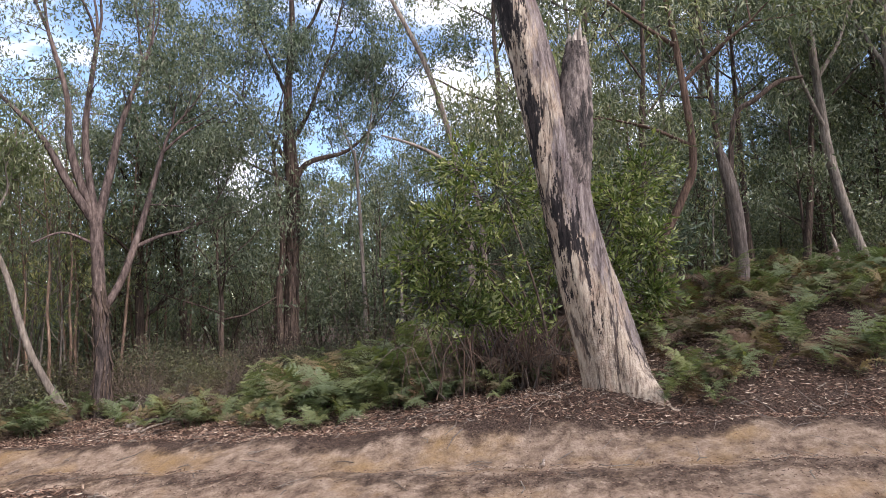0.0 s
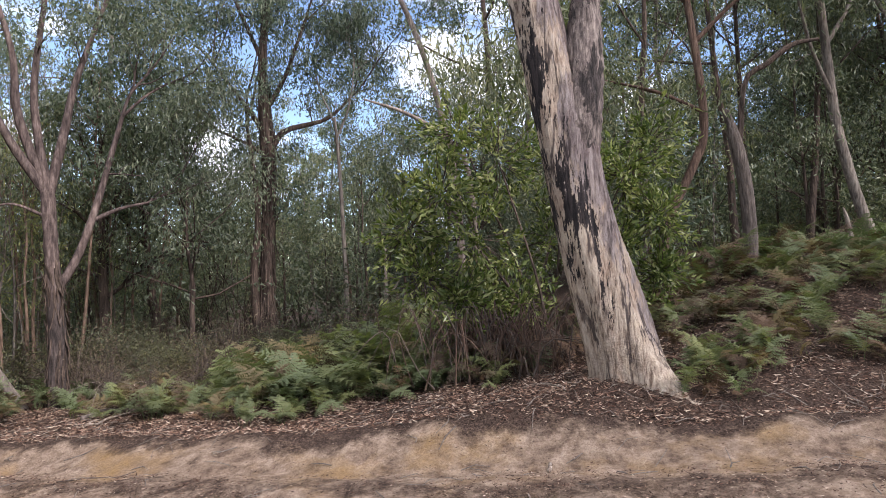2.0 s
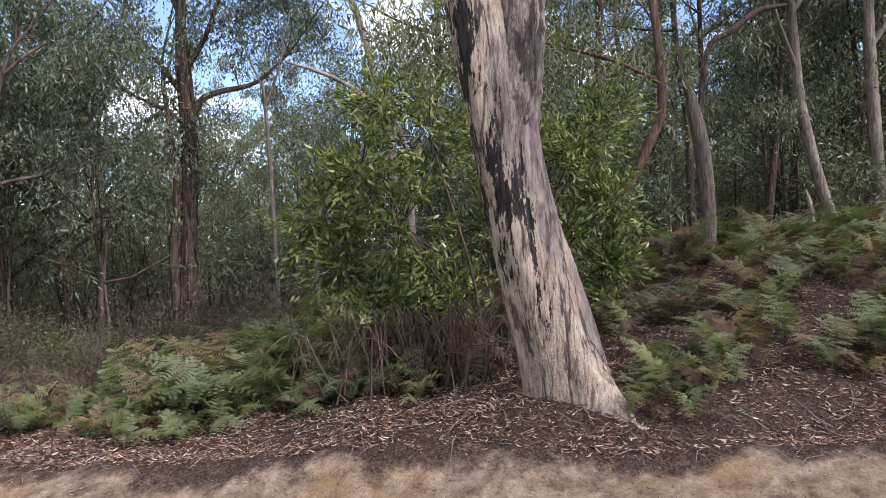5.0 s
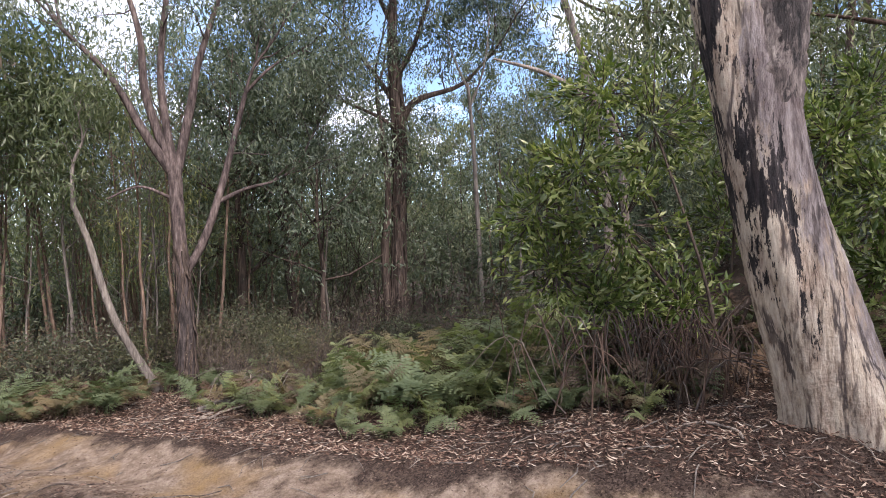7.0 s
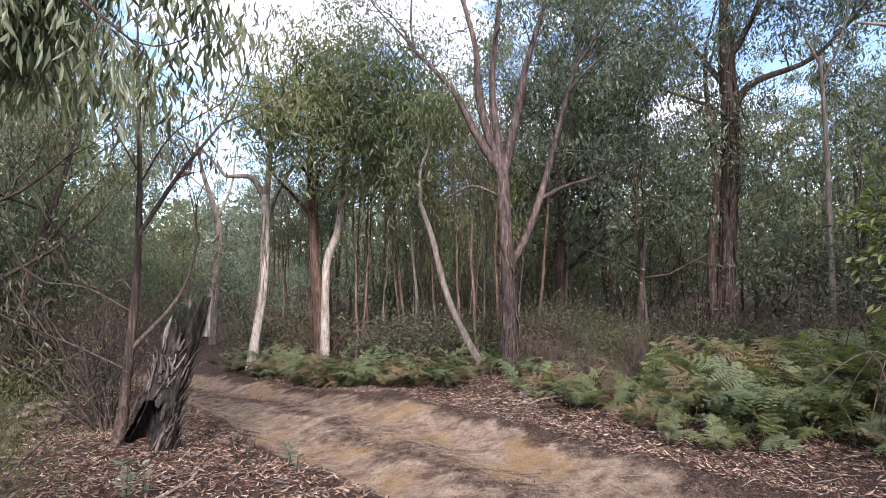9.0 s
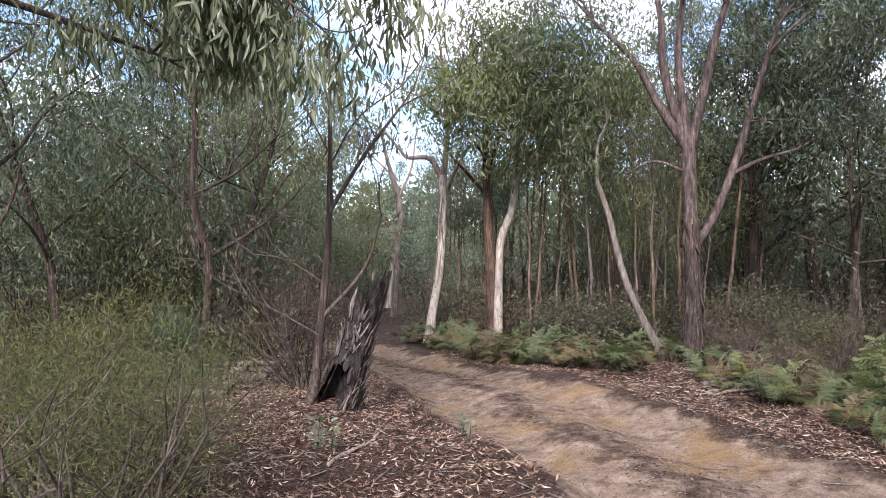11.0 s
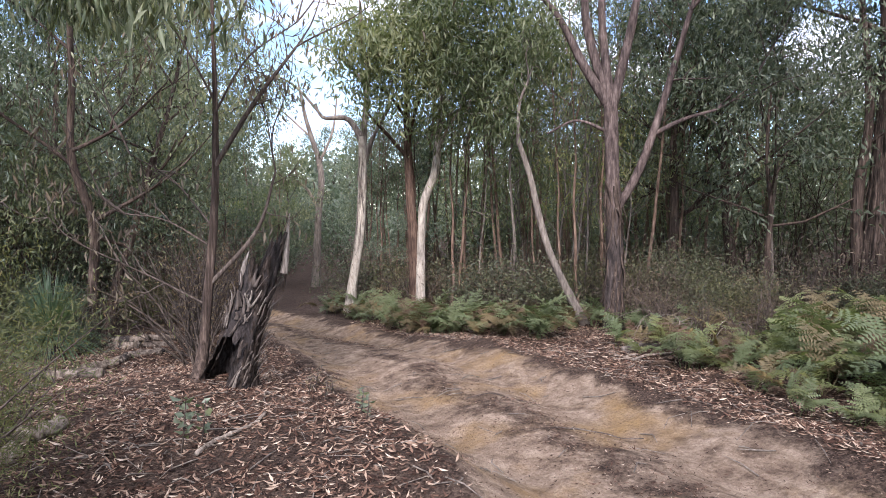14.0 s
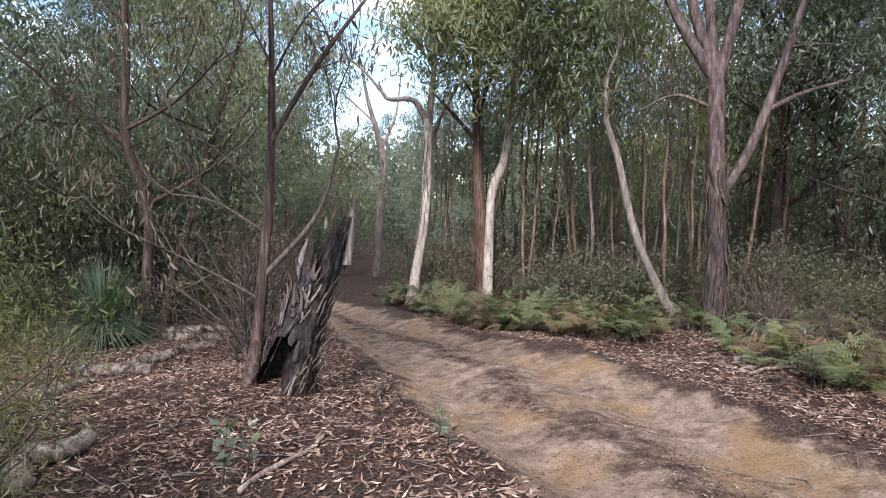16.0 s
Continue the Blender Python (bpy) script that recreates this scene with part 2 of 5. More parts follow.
CHAR = bark("charred_wood", (0.011, 0.009, 0.007), (0.04, 0.03, 0.025), (0.125, 0.097, 0.08), 0.25, 11, char=0.5, bump=1.0)
SHARD = bark("splintered_wood", (0.10, 0.085, 0.075), (0.27, 0.24, 0.215), (0.45, 0.41, 0.37), 0.1, 20, bump=0.8)
LEAF_EUC = leafy("eucalypt_leaf", (0.066, 0.086, 0.062), (0.122, 0.146, 0.105), (0.25, 0.27, 0.21), 0.38, 0.3)
LEAF_OLIVE = leafy("olive_leaf", (0.10, 0.118, 0.066), (0.175, 0.195, 0.112), (0.27, 0.275, 0.17), 0.38, 0.42)
LEAF_BLUE = leafy("bluish_leaf", (0.068, 0.09, 0.07), (0.124, 0.15, 0.12), (0.24, 0.265, 0.22), 0.36, 0.3)
LEAF_BUSH = leafy("bush_leaf", (0.05, 0.08, 0.03), (0.125, 0.162, 0.06), (0.31, 0.335, 0.18), 0.25)
LEAF_DRY = leafy("dry_leaf", (0.06, 0.042, 0.031), (0.122, 0.088, 0.065), (0.21, 0.165, 0.126), 0.7, 0.15)
LEAF_NEEDLE = leafy("needle_leaf", (0.05, 0.06, 0.024), (0.095, 0.104, 0.043), (0.165, 0.16, 0.076), 0.6)
LEAF_FERN = leafy("fern_frond", (0.085, 0.105, 0.05), (0.17, 0.195, 0.105), (0.3, 0.32, 0.19), 0.5, whole=True)
LEAF_FERN_OLD = leafy("fern_browning", (0.10, 0.09, 0.045), (0.15, 0.115, 0.065), (0.2, 0.135, 0.085), 0.65, 0.2, whole=True)
LEAF_FERN_DEAD = leafy("fern_dead", (0.05, 0.03, 0.022), (0.105, 0.064, 0.045), (0.17, 0.108, 0.076), 0.75, 0.15, whole=True)
LEAF_UNDER = leafy("understory_leaf", (0.04, 0.046, 0.028), (0.082, 0.086, 0.052), (0.155, 0.15, 0.094), 0.5, 0.2)
LEAF_GRASSTREE = leafy("grass_tree_blade", (0.07, 0.11, 0.075), (0.12, 0.17, 0.12), (0.19, 0.24, 0.17), 0.45)


def litter_material():
    """Fallen leaves and bark chips: each a dull brown, grey or pale straw of its own."""
    m, n, l, b = mat_new("leaf_litter")
    geo = n.new("ShaderNodeNewGeometry")
    r = ramp(n, [(0.0, (0.013, 0.007, 0.006)), (0.35, (0.065, 0.035, 0.025)), (0.65, (0.165, 0.1, 0.072)), (0.9, (0.3, 0.215, 0.16)), (1.0, (0.48, 0.39, 0.31))])
    l.new(geo.outputs["Random Per Island"], r.inputs[0])
    l.new(r.outputs[0], b.inputs["Base Color"])
    b.inputs["Roughness"].default_value = 0.9
    b.inputs["Specular IOR Level"].default_value = 0.15
    return m


LITTER = litter_material()


def ground_material():
    m, n, l, b = mat_new("forest_ground")
    at = n.new("ShaderNodeAttribute")
    at.attribute_name = "sand"
    v = mapped(n, l, (1, 1, 1))
    big = tex_noise(n, l, v, 1.3, 6, 0.65)
    mid = tex_noise(n, l, v, 7, 8, 0.7)
    fine = tex_noise(n, l, v, 55, 6, 0.7)
    sand = ramp(n, [(0.34, (0.115, 0.08, 0.06)), (0.48, (0.25, 0.184, 0.138)), (0.66, (0.42, 0.328, 0.256))])
    l.new(mid, sand.inputs[0])
    ochre = ramp(n, [(0.5, (0, 0, 0)), (0.68, (0.8, 0.8, 0.8))])
    l.new(big, ochre.inputs[0])
    sandc = mixc(n, l, ochre.outputs[0], sand.outputs[0], (0.33, 0.215, 0.1))
    grit = ramp(n, [(0.36, (0.74, 0.7, 0.68)), (0.52, (1.0, 0.99, 0.98)), (0.66, (1.1, 1.08, 1.06))])
    l.new(fine, grit.inputs[0])
    sandc = mixc(n, l, 1.0, sandc, grit.outputs[0], "MULTIPLY")
    soil = ramp(n, [(0.34, (0.02, 0.013, 0.01)), (0.5, (0.068, 0.045, 0.035)), (0.68, (0.14, 0.098, 0.076))])
    vor = n.new("ShaderNodeTexVoronoi")
    vor.inputs["Scale"].default_value = 95
    l.new(v, vor.inputs["Vector"])
    bw = n.new("ShaderNodeRGBToBW")
    l.new(vor.outputs["Color"], bw.inputs[0])
    sc = mixc(n, l, 0.35, mixc(n, l, 0.5, mid, fine), bw.outputs[0])
    l.new(sc, soil.inputs[0])
    add = n.new("ShaderNodeMath")
    add.operation = "MULTIPLY_ADD"
    add.inputs[1].default_value = 0.9
    l.new(mid, add.inputs[0])
    l.new(at.outputs["Fac"], add.inputs[2])
    edge = ramp(n, [(0.66, (0, 0, 0)), (1.10, (1, 1, 1))])
    l.new(add.outputs[0], edge.inputs[0])
    l.new(mixc(n, l, edge.outputs[0], soil.outputs[0], sandc), b.inputs["Base Color"])
    b.inputs["Roughness"].default_value = 0.95
    b.inputs["Specular IOR Level"].default_value = 0.15
    hm = n.new("ShaderNodeMath")
    hm.operation = "ADD"
    l.new(mid, hm.inputs[0])
    l.new(fine, hm.inputs[1])
    bumped(n, l, b, hm.outputs[0], 0.9, 0.045)
    return m


GROUND = ground_material()

# ---- mesh helpers ----
def mesh_np(name, verts, faces, mat, smooth=False):
    """A mesh from arrays; all faces have the same number of corners."""
    verts, faces = np.asarray(verts, np.float32), np.asarray(faces, np.int32)
    me = bpy.data.meshes.new(name)
    me.vertices.add(len(verts))
    me.vertices.foreach_set("co", verts.ravel())
    k = faces.shape[1]
    me.loops.add(faces.size)
    me.loops.foreach_set("vertex_index", faces.ravel())
    me.polygons.add(len(faces))
    me.polygons.foreach_set("loop_start", np.arange(0, faces.size, k, dtype=np.int32))
    me.polygons.foreach_set("loop_total", np.full(len(faces), k, np.int32))
    if smooth:
        me.polygons.foreach_set("use_smooth", np.ones(len(faces), bool))
    me.update(calc_edges=True)
    me.materials.append(mat)
    return me


def part(name, me, parent, label=""):
    ob = new(name, me)
    ob.parent = parent
    if label:
        ob["label"] = label
    return ob


def thing(name, x, y, z, label, category, group="", rz=0.0, s=1.0, kind=""):
    ob = tagged(new(name), label, category, group, kind)
    ob.matrix_basis = pose(x, y, z, 0, 0, rz) @ Matrix.Diagonal((s, s, s, 1))
    return ob


def curve_pts(pts, n):
    """A smooth line through points (rows of x, y, z, radius)."""
    p = np.asarray(pts, float)
    p = np.vstack([2 * p[0] - p[1], p, 2 * p[-1] - p[-2]])
    segs = len(p) - 3
    out = []
    for u in np.linspace(0, segs - 1e-6, n):
        i, f = int(u), u - int(u)
        a, b, c, d = p[i : i + 4]
        out.append(0.5 * (2 * b + (c - a) * f + (2 * a - 5 * b + 4 * c - d) * f * f + (3 * b - a - 3 * c + d) * f**3))
    return np.array(out)


def tube(line, sides=8, rough=0.0, rng=None, closed=True):
    """Vertices and quads of a tube round a line of x, y, z, radius."""
    line = np.asarray(line, float)
    c, r = line[:, :3], np.maximum(line[:, 3], 0.0015)
    t = np.gradient(c, axis=0)
    t /= np.linalg.norm(t, axis=1, keepdims=True) + 1e-9
    ref = np.array([0.31, 0.95, 0.05]) if abs(t[:, 1]).mean() < 0.8 else np.array([1.0, 0.1, 0.05])
    u = np.cross(t, ref)
    u /= np.linalg.norm(u, axis=1, keepdims=True) + 1e-9
    v = np.cross(t, u)
    a = np.linspace(0, 2 * np.pi, sides, endpoint=False)
    k = np.ones((len(c), sides))
    if rough and rng is not None:
        flute = sum(rng.uniform(0.2, 1) * np.sin(m * a + rng.uniform(0, 6) + np.linspace(0, rng.uniform(-2, 2), len(c))[:, None]) for m in (2, 3, 5, 7))
        k = 1 + rough * (0.5 * flute + 0.8 * rng.normal(size=k.shape))
    verts = c[:, None] + (r[:, None] * k)[..., None] * (np.cos(a)[None, :, None] * u[:, None] + np.sin(a)[None, :, None] * v[:, None])
    n, s = len(c), sides
    i = np.arange((n - 1) * s)
    row, col = i // s, i % s
    faces = np.stack([row * s + col, row * s + (col + 1) % s, (row + 1) * s + (col + 1) % s, (row + 1) * s + col], 1)
    return verts.reshape(-1, 3), faces


def joined(pieces):
    vs, fs, o = [], [], 0
    for v, f in pieces:
        vs.append(v)
        fs.append(f + o)
        o += len(v)
    return np.vstack(vs), np.vstack(fs)


def leaves(centres, axes, length, ratio, rng, flat=0.0):
    """A folded lance-shaped leaf at each centre along its axis: vertices and triangles."""
    n = len(centres)
    ax = axes / (np.linalg.norm(axes, axis=1, keepdims=True) + 1e-9)
    side = np.cross(ax, rng.normal(size=(n, 3)) + np.array([0, 0, flat]))
    side /= np.linalg.norm(side, axis=1, keepdims=True) + 1e-9
    up = np.cross(ax, side)
    L = (length * rng.uniform(0.65, 1.2, n))[:, None]
    w = L * ratio * 0.5
    base = centres
    mid = centres + ax * L * 0.42 + up * L * 0.05
    tip = centres + ax * L - up * L * 0.04
    v = np.stack([base, mid + side * w + up * w * 0.4, tip, mid - side * w + up * w * 0.4], 1).reshape(-1, 3)
    i = np.arange(n)[:, None] * 4
    f = np.concatenate([i + [0, 1, 2], i + [0, 2, 3]], 1).reshape(-1, 3)
    return v, f


def clump_leaves(spots, per, sigma, length, ratio, droop, rng):
    """Leaves in loose sprays round the given spots."""
    spots = np.asarray(spots, float)
    n = len(spots) * per
    c = np.repeat(spots, per, 0) + rng.normal(size=(n, 3)) * sigma * np.array([1, 1, 0.75])
    axes = rng.normal(size=(n, 3)) + np.array([0, 0, -droop])
    return leaves(c, axes, np.full(n, length), ratio, rng)


def twigs(start, direction, length, r, rng, depth, spots, pieces, lift=0.25, kids=4):
    """A limb that bends upward and splits into thinner ones; its ends go into spots."""
    d = np.asarray(direction, float)
    d = d / np.linalg.norm(d)
    p, pts = np.asarray(start, float), []
    steps = 5
    for i in range(steps):
        pts.append([*p, r * (1 - 0.7 * i / (steps - 1))])
        d = d + rng.normal(size=3) * 0.18 + np.array([0, 0, lift * 0.3])
        d /= np.linalg.norm(d)
        p = p + d * length / (steps - 1)
    line = curve_pts(pts, (3, 5, 9)[depth])
    pieces.append(tube(line, (3, 4, 6)[depth]))
    if depth == 0:
        spots.append(line[-1, :3])
        spots.append(line[-2, :3])
        return
    for k in range(kids):
        i = int(len(line) * rng.uniform(0.35, 1.0))
        i = min(i, len(line) - 1) if k else len(line) - 1
        kd = (line[i, :3] - line[max(i - 1, 0), :3])
        kd = kd / (np.linalg.norm(kd) + 1e-9) + rng.normal(size=3) * 0.65
        twigs(line[i, :3], kd, length * rng.uniform(0.4, 0.62), max(line[i, 3] * 0.7, 0.004), rng, depth - 1, spots, pieces, lift, kids)



# ---- ground ----
CENTRE = [(-22, 7.5), (-16, 10.4), (-13, 11.5), (-10.5, 11.8), (-7.5, 11.15), (-5.1, 10.4), (-2.7, 9.6), (0, 8.65), (2.7, 8.0), (6, 7.3), (16, 5.5)]
CX, CY = np.array([c[0] for c in CENTRE], float), np.array([c[1] for c in CENTRE], float)
HALF = 0.88


def step(a, b, x):
    q = np.clip((x - a) / (b - a), 0, 1)
    return q * q * (3 - 2 * q)


def across(x, y):
    """Distance from the middle of the track; positive on its far side."""
    x, y = np.asarray(x, float), np.asarray(y, float)
    slope = (np.interp(x + 0.3, CX, CY) - np.interp(x - 0.3, CX, CY)) / 0.6
    return (y - np.interp(x, CX, CY)) / np.sqrt(1 + slope**2)


def wave(x, y, f, ph):
    return np.sin(f * x + ph) * np.cos(f * 1.13 * y - ph * 1.7) + 0.6 * np.sin(f * 1.9 * x - f * 0.7 * y + ph * 3)


def height(x, y):
    x, y = np.asarray(x, float), np.asarray(y, float)
    z = 0.05 * np.clip(x + 3, -9, 6)
    z = z + 0.75 * step(0.3, 5, x) * step(9.3, 12.5, y) + 0.22 * step(-1.5, 0.8, x) * step(9.3, 10.0, y)
    z = z - 0.28 * step(-5, -8, x) * step(10, 12, y)
    z = z + 0.2 * step(9.3, 8.3, y) * step(-7.2, -5.6, x) * step(-1.5, -3, x)
    z = z - 0.12 * step(8.0, 6.6, y) * step(-3.4, -2.4, x)
    d = across(x, y)
    on = step(HALF + 0.25, HALF - 0.2, np.abs(d))
    rut = -0.07 * np.exp(-((d + 0.52) / 0.2) ** 2) - 0.07 * np.exp(-((d - 0.48) / 0.2) ** 2) + 0.02 * np.exp(-(d / 0.2) ** 2)
    z = z + on * (rut - 0.02) + 0.05 * np.exp(-((d + 1.0) / 0.18) ** 2) + 0.05 * np.exp(-((d - 1.02) / 0.18) ** 2)
    z = z + 0.012 * wave(x, y, 5.1, 0.4) + 0.007 * wave(x, y, 13.0, 1.9) + (1 - on) * 0.02 * wave(x, y, 2.3, 2.2)
    far = np.hypot(x + 2, y - 8)
    return z + 0.5 * step(14, 40, far) * (0.4 + 0.6 * wave(x, y, 0.11, 0.7))


def build_ground():
    xs = np.unique(np.concatenate([np.linspace(-900, -60, 12), np.arange(-60, -13, 1.5), np.arange(-13, 4.5, 0.07), np.arange(4.5, 40, 1.2), np.linspace(41, 900, 12)]))
    ys = np.unique(np.concatenate([np.linspace(-900, -30, 12), np.arange(-30, 6.5, 1.2), np.arange(6.5, 13.5, 0.07), np.arange(13.5, 60, 1.4), np.linspace(61, 900, 12)]))
    gx, gy = np.meshgrid(xs, ys)
    z = height(gx, gy)
    v = np.stack([gx, gy, z], -1).reshape(-1, 3)
    w = len(xs)
    i = np.arange((len(ys) - 1) * (w - 1))
    a = (i // (w - 1)) * w + i % (w - 1)
    me = mesh_np("ground", v, np.stack([a, a + 1, a + w + 1, a + w], 1), GROUND, True)
    d = across(gx, gy).ravel()
    x, y = gx.ravel(), gy.ravel()
    wob = 0.10 * wave(x, y, 2.1, 0.9) + 0.05 * wave(x, y, 6.3, 0.2)
    d2 = d + wob
    sand = 0.75 * np.exp(-((d2 + 0.55) / 0.30) ** 4) + 0.62 * np.exp(-((d2 - 0.50) / 0.33) ** 4) + 0.2 * step(1.1, 0.7, np.abs(d2)) + 0.12 * step(1.9, 1.0, np.abs(d2))
    att = me.attributes.new("sand", "FLOAT", "POINT")
    att.data.foreach_set("value", np.clip(sand, 0, 1).astype(np.float32))
    tagged(new("ground", me), "sandy forest ground with a rutted dirt track and leaf litter", "ground", kind="structure")


build_ground()


def gz(x, y):
    return float(height(x, y))


# ---- trees named by the walk ----
def limb_piece(pts, n=14, sides=8):
    return tube(curve_pts(pts, n), sides)


def local(pts, base):
    return [(p[0] - base[0], p[1] - base[1], p[2] - base[2], p[3]) for p in pts]


def shaped_tree(name, label, category, trunk, limbs, trunk_mat, crown_mat, seed, per=34, sigma=0.2, leaf=0.11, ratio=0.2, droop=1.3, top=2.2, n_top=3, limb_mat=None, sub=4, bare=(), rough=0.03, sides=14, group="", sprays=(4, 6, 8), strips=()):
    """A tree with a given trunk line (x, y, z, radius) and limbs; limbs not in bare end in leafy twigs."""
    rng = np.random.default_rng(seed)
    bx, by = trunk[0][0], trunk[0][1]
    base = (bx, by, gz(bx, by) - 0.05)
    tree = thing(name, *base, label, category, group)
    tl = local(trunk, base)
    tl[0] = (tl[0][0], tl[0][1], 0.0, tl[0][3] * 1.25)
    part("trunk", mesh_np("trunk", *tube(curve_pts(tl, 60), sides, rough, rng), trunk_mat, True), tree)
    if strips:
        peeling_bark(tree, curve_pts(tl, 60), *strips)
    spots = []
    for k, lb in enumerate(limbs):
        ll = local(lb, base)
        pieces = [limb_piece(ll)]
        if k not in bare:
            end, prev = np.array(ll[-1][:3]), np.array(ll[-2][:3])
            dirn = (end - prev) / (np.linalg.norm(end - prev) + 1e-9)
            for j in range(n_top):
                twigs(end, dirn + rng.normal(size=3) * 0.45 + np.array([0, 0, 0.35]), top * rng.uniform(0.6, 1.1), max(ll[-1][3] * 0.8, 0.008), rng, 2, spots, pieces, 0.3, sub)
            line = curve_pts(ll, 10)
            for j in sprays:
                twigs(line[j, :3], rng.normal(size=3) + dirn * 0.5, top * 0.4, max(line[j, 3] * 0.35, 0.006), rng, 1, spots, pieces, 0.1, 3)
        part("limb", mesh_np("limb", *joined(pieces), limb_mat or trunk_mat, True), tree)
    if spots:
        part("crown", mesh_np("crown", *clump_leaves(spots, per, sigma, leaf, ratio, droop, rng), crown_mat), tree)
    return tree


def peeling_bark(tree, line, z0, z1, n, mat, seed, long=0.5, lift=0.05):
    """Loose strips of bark that hang on a trunk, one end curling away from it."""
    rng = np.random.default_rng(seed)
    line = np.asarray(line)
    for k in range(n):
        zt = rng.uniform(z0, z1)
        L, w, th, a = rng.uniform(0.4, 1.0) * long, rng.uniform(0.007, 0.022), 0.003, rng.uniform(0, 6.28)
        zs = np.linspace(zt, max(zt - L, 0.02), 7)
        c = np.stack([np.interp(zs, line[:, 2], line[:, i]) for i in (0, 1, 3)], 1)
        curl = lift * rng.uniform(0.1, 1.0) * np.linspace(0, 1, 7) ** 2.5
        if rng.uniform() < 0.3:
            curl = curl[::-1]
        aa = a + np.linspace(0, rng.normal() * 0.3, 7)
        out = np.stack([np.cos(aa), np.sin(aa), np.zeros(7)], 1)
        tan = np.stack([-np.sin(aa), np.cos(aa), np.zeros(7)], 1)
        mid = np.stack([c[:, 0], c[:, 1], zs], 1) + out * (c[:, 2] * 0.99 + curl)[:, None]
        ww = (w * np.array([0.5, 0.9, 1, 1, 0.9, 0.7, 0.25]))[:, None]
        ring = np.stack([mid - tan * ww, mid + tan * ww, mid + tan * ww + out * th * 2, mid - tan * ww + out * th * 3], 1)
        i = np.arange(24)
        r, s = i // 4, i % 4
        f = np.stack([r * 4 + s, r * 4 + (s + 1) % 4, (r + 1) * 4 + (s + 1) % 4, (r + 1) * 4 + s], 1)
        part("bark_strip", mesh_np("bark_strip", ring.reshape(-1, 3), f, mat), tree)


def leaning_gum():
    """The big pale leaning trunk with a broken second stem."""
    rng = np.random.default_rng(5)
    base = (1.30, 10.13, gz(1.3, 10.13) - 0.08)
    tree = thing("gum_tree", *base, "large leaning pale gum tree with charred bark and broken side stem", "tree")
    line = curve_pts(local([(1.43, 10.13, 0.28, 0.385), (1.39, 10.13, 0.5, 0.305), (1.28, 10.13, 0.89, 0.275), (1.17, 10.13, 1.27, 0.262), (1.08, 10.13, 1.65, 0.24), (1.01, 10.13, 2.05, 0.235), (0.95, 10.13, 2.45, 0.235), (0.86, 10.14, 2.9, 0.215), (0.77, 10.14, 3.35, 0.2), (0.65, 10.14, 3.9, 0.19), (0.5, 10.15, 4.7, 0.17), (0.4, 10.2, 6.0, 0.14), (0.5, 10.3, 7.5, 0.1)], base), 150)
    sides = 64
    v, f = tube(line, sides)
    n = len(line)
    v = v.reshape(n, sides, 3)
    c = line[:, None, :3]
    out = v - c
    a = np.linspace(0, 2 * np.pi, sides, endpoint=False)[None]
    zz = line[:, 2][:, None]
    flare = np.exp(-zz / 0.22)
    k = 1 + flare * 0.2 * (np.sin(3 * a + 0.7) + 0.5 * np.sin(5 * a + 2)) + 0.035 * np.sin(4 * a + zz * 2.1) + 0.03 * np.sin(7 * a - zz * 3 + 1)
    ridge = np.zeros_like(k)
    for m, ph in ((17, 0.4), (23, 1.7), (29, 2.9)):
        ridge += np.abs(np.sin(m * 0.5 * a + ph + 1.2 * np.sin(zz * 2.3 + ph) + 0.5 * np.sin(zz * 7 + ph)))
    k += 0.02 * (ridge - 1.9) + 0.006 * rng.normal(size=k.shape)
    v = c + out * k[..., None]
    part("trunk", mesh_np("trunk", v.reshape(-1, 3), f, BARK_GUM, True), tree)
    stub = curve_pts(local([(1.0, 10.1, 2.1, 0.17), (1.045, 10.06, 2.55, 0.175), (1.09, 10.05, 3.0, 0.16), (1.13, 10.06, 3.45, 0.125), (1.15, 10.06, 3.66, 0.1)], base), 40)
    sv, sf = tube(stub, 26, 0.05, rng)
    part("broken_stem", mesh_np("broken_stem", sv, sf, BARK_STUB, True), tree, "short dark broken stem with rough bark")
    pieces = []
    for j in range(9):
        an = j * 0.7
        p = np.array(stub[-1, :3]) + 0.075 * np.array([math.cos(an), math.sin(an), 0])
        h = rng.uniform(0.05, 0.2)
        pieces.append(tube(np.array([[*(p - [0, 0, 0.1]), 0.035], [*(p + [0, 0, h * 0.4]), 0.025], [*(p + [0.01, 0, h]), 0.004]]), 5))
    part("splinter", mesh_np("splinter", *joined(pieces), SHARD, True), tree, "jagged splintered break")
    spots, pieces = [], []
    for j in range(5):
        i = 134 + j * 3
        d = np.array([math.cos(j * 2.3), math.sin(j * 2.3), 0.7])
        twigs(line[i, :3], d, 2.2, 0.06, rng, 2, spots, pieces, 0.25, 4)
    part("limb", mesh_np("limb", *joined(pieces), BARK_SMOOTH, True), tree)
    part("crown", mesh_np("crown", *clump_leaves(spots, 26, 0.22, 0.12, 0.2, 1.3, rng), LEAF_EUC), tree)


BARK_STUB = bark("bark_charred_stem", (0.04, 0.034, 0.033), (0.15, 0.125, 0.118), (0.33, 0.285, 0.26), 0.25, 9, char=0.45, bump=1.0)
leaning_gum()

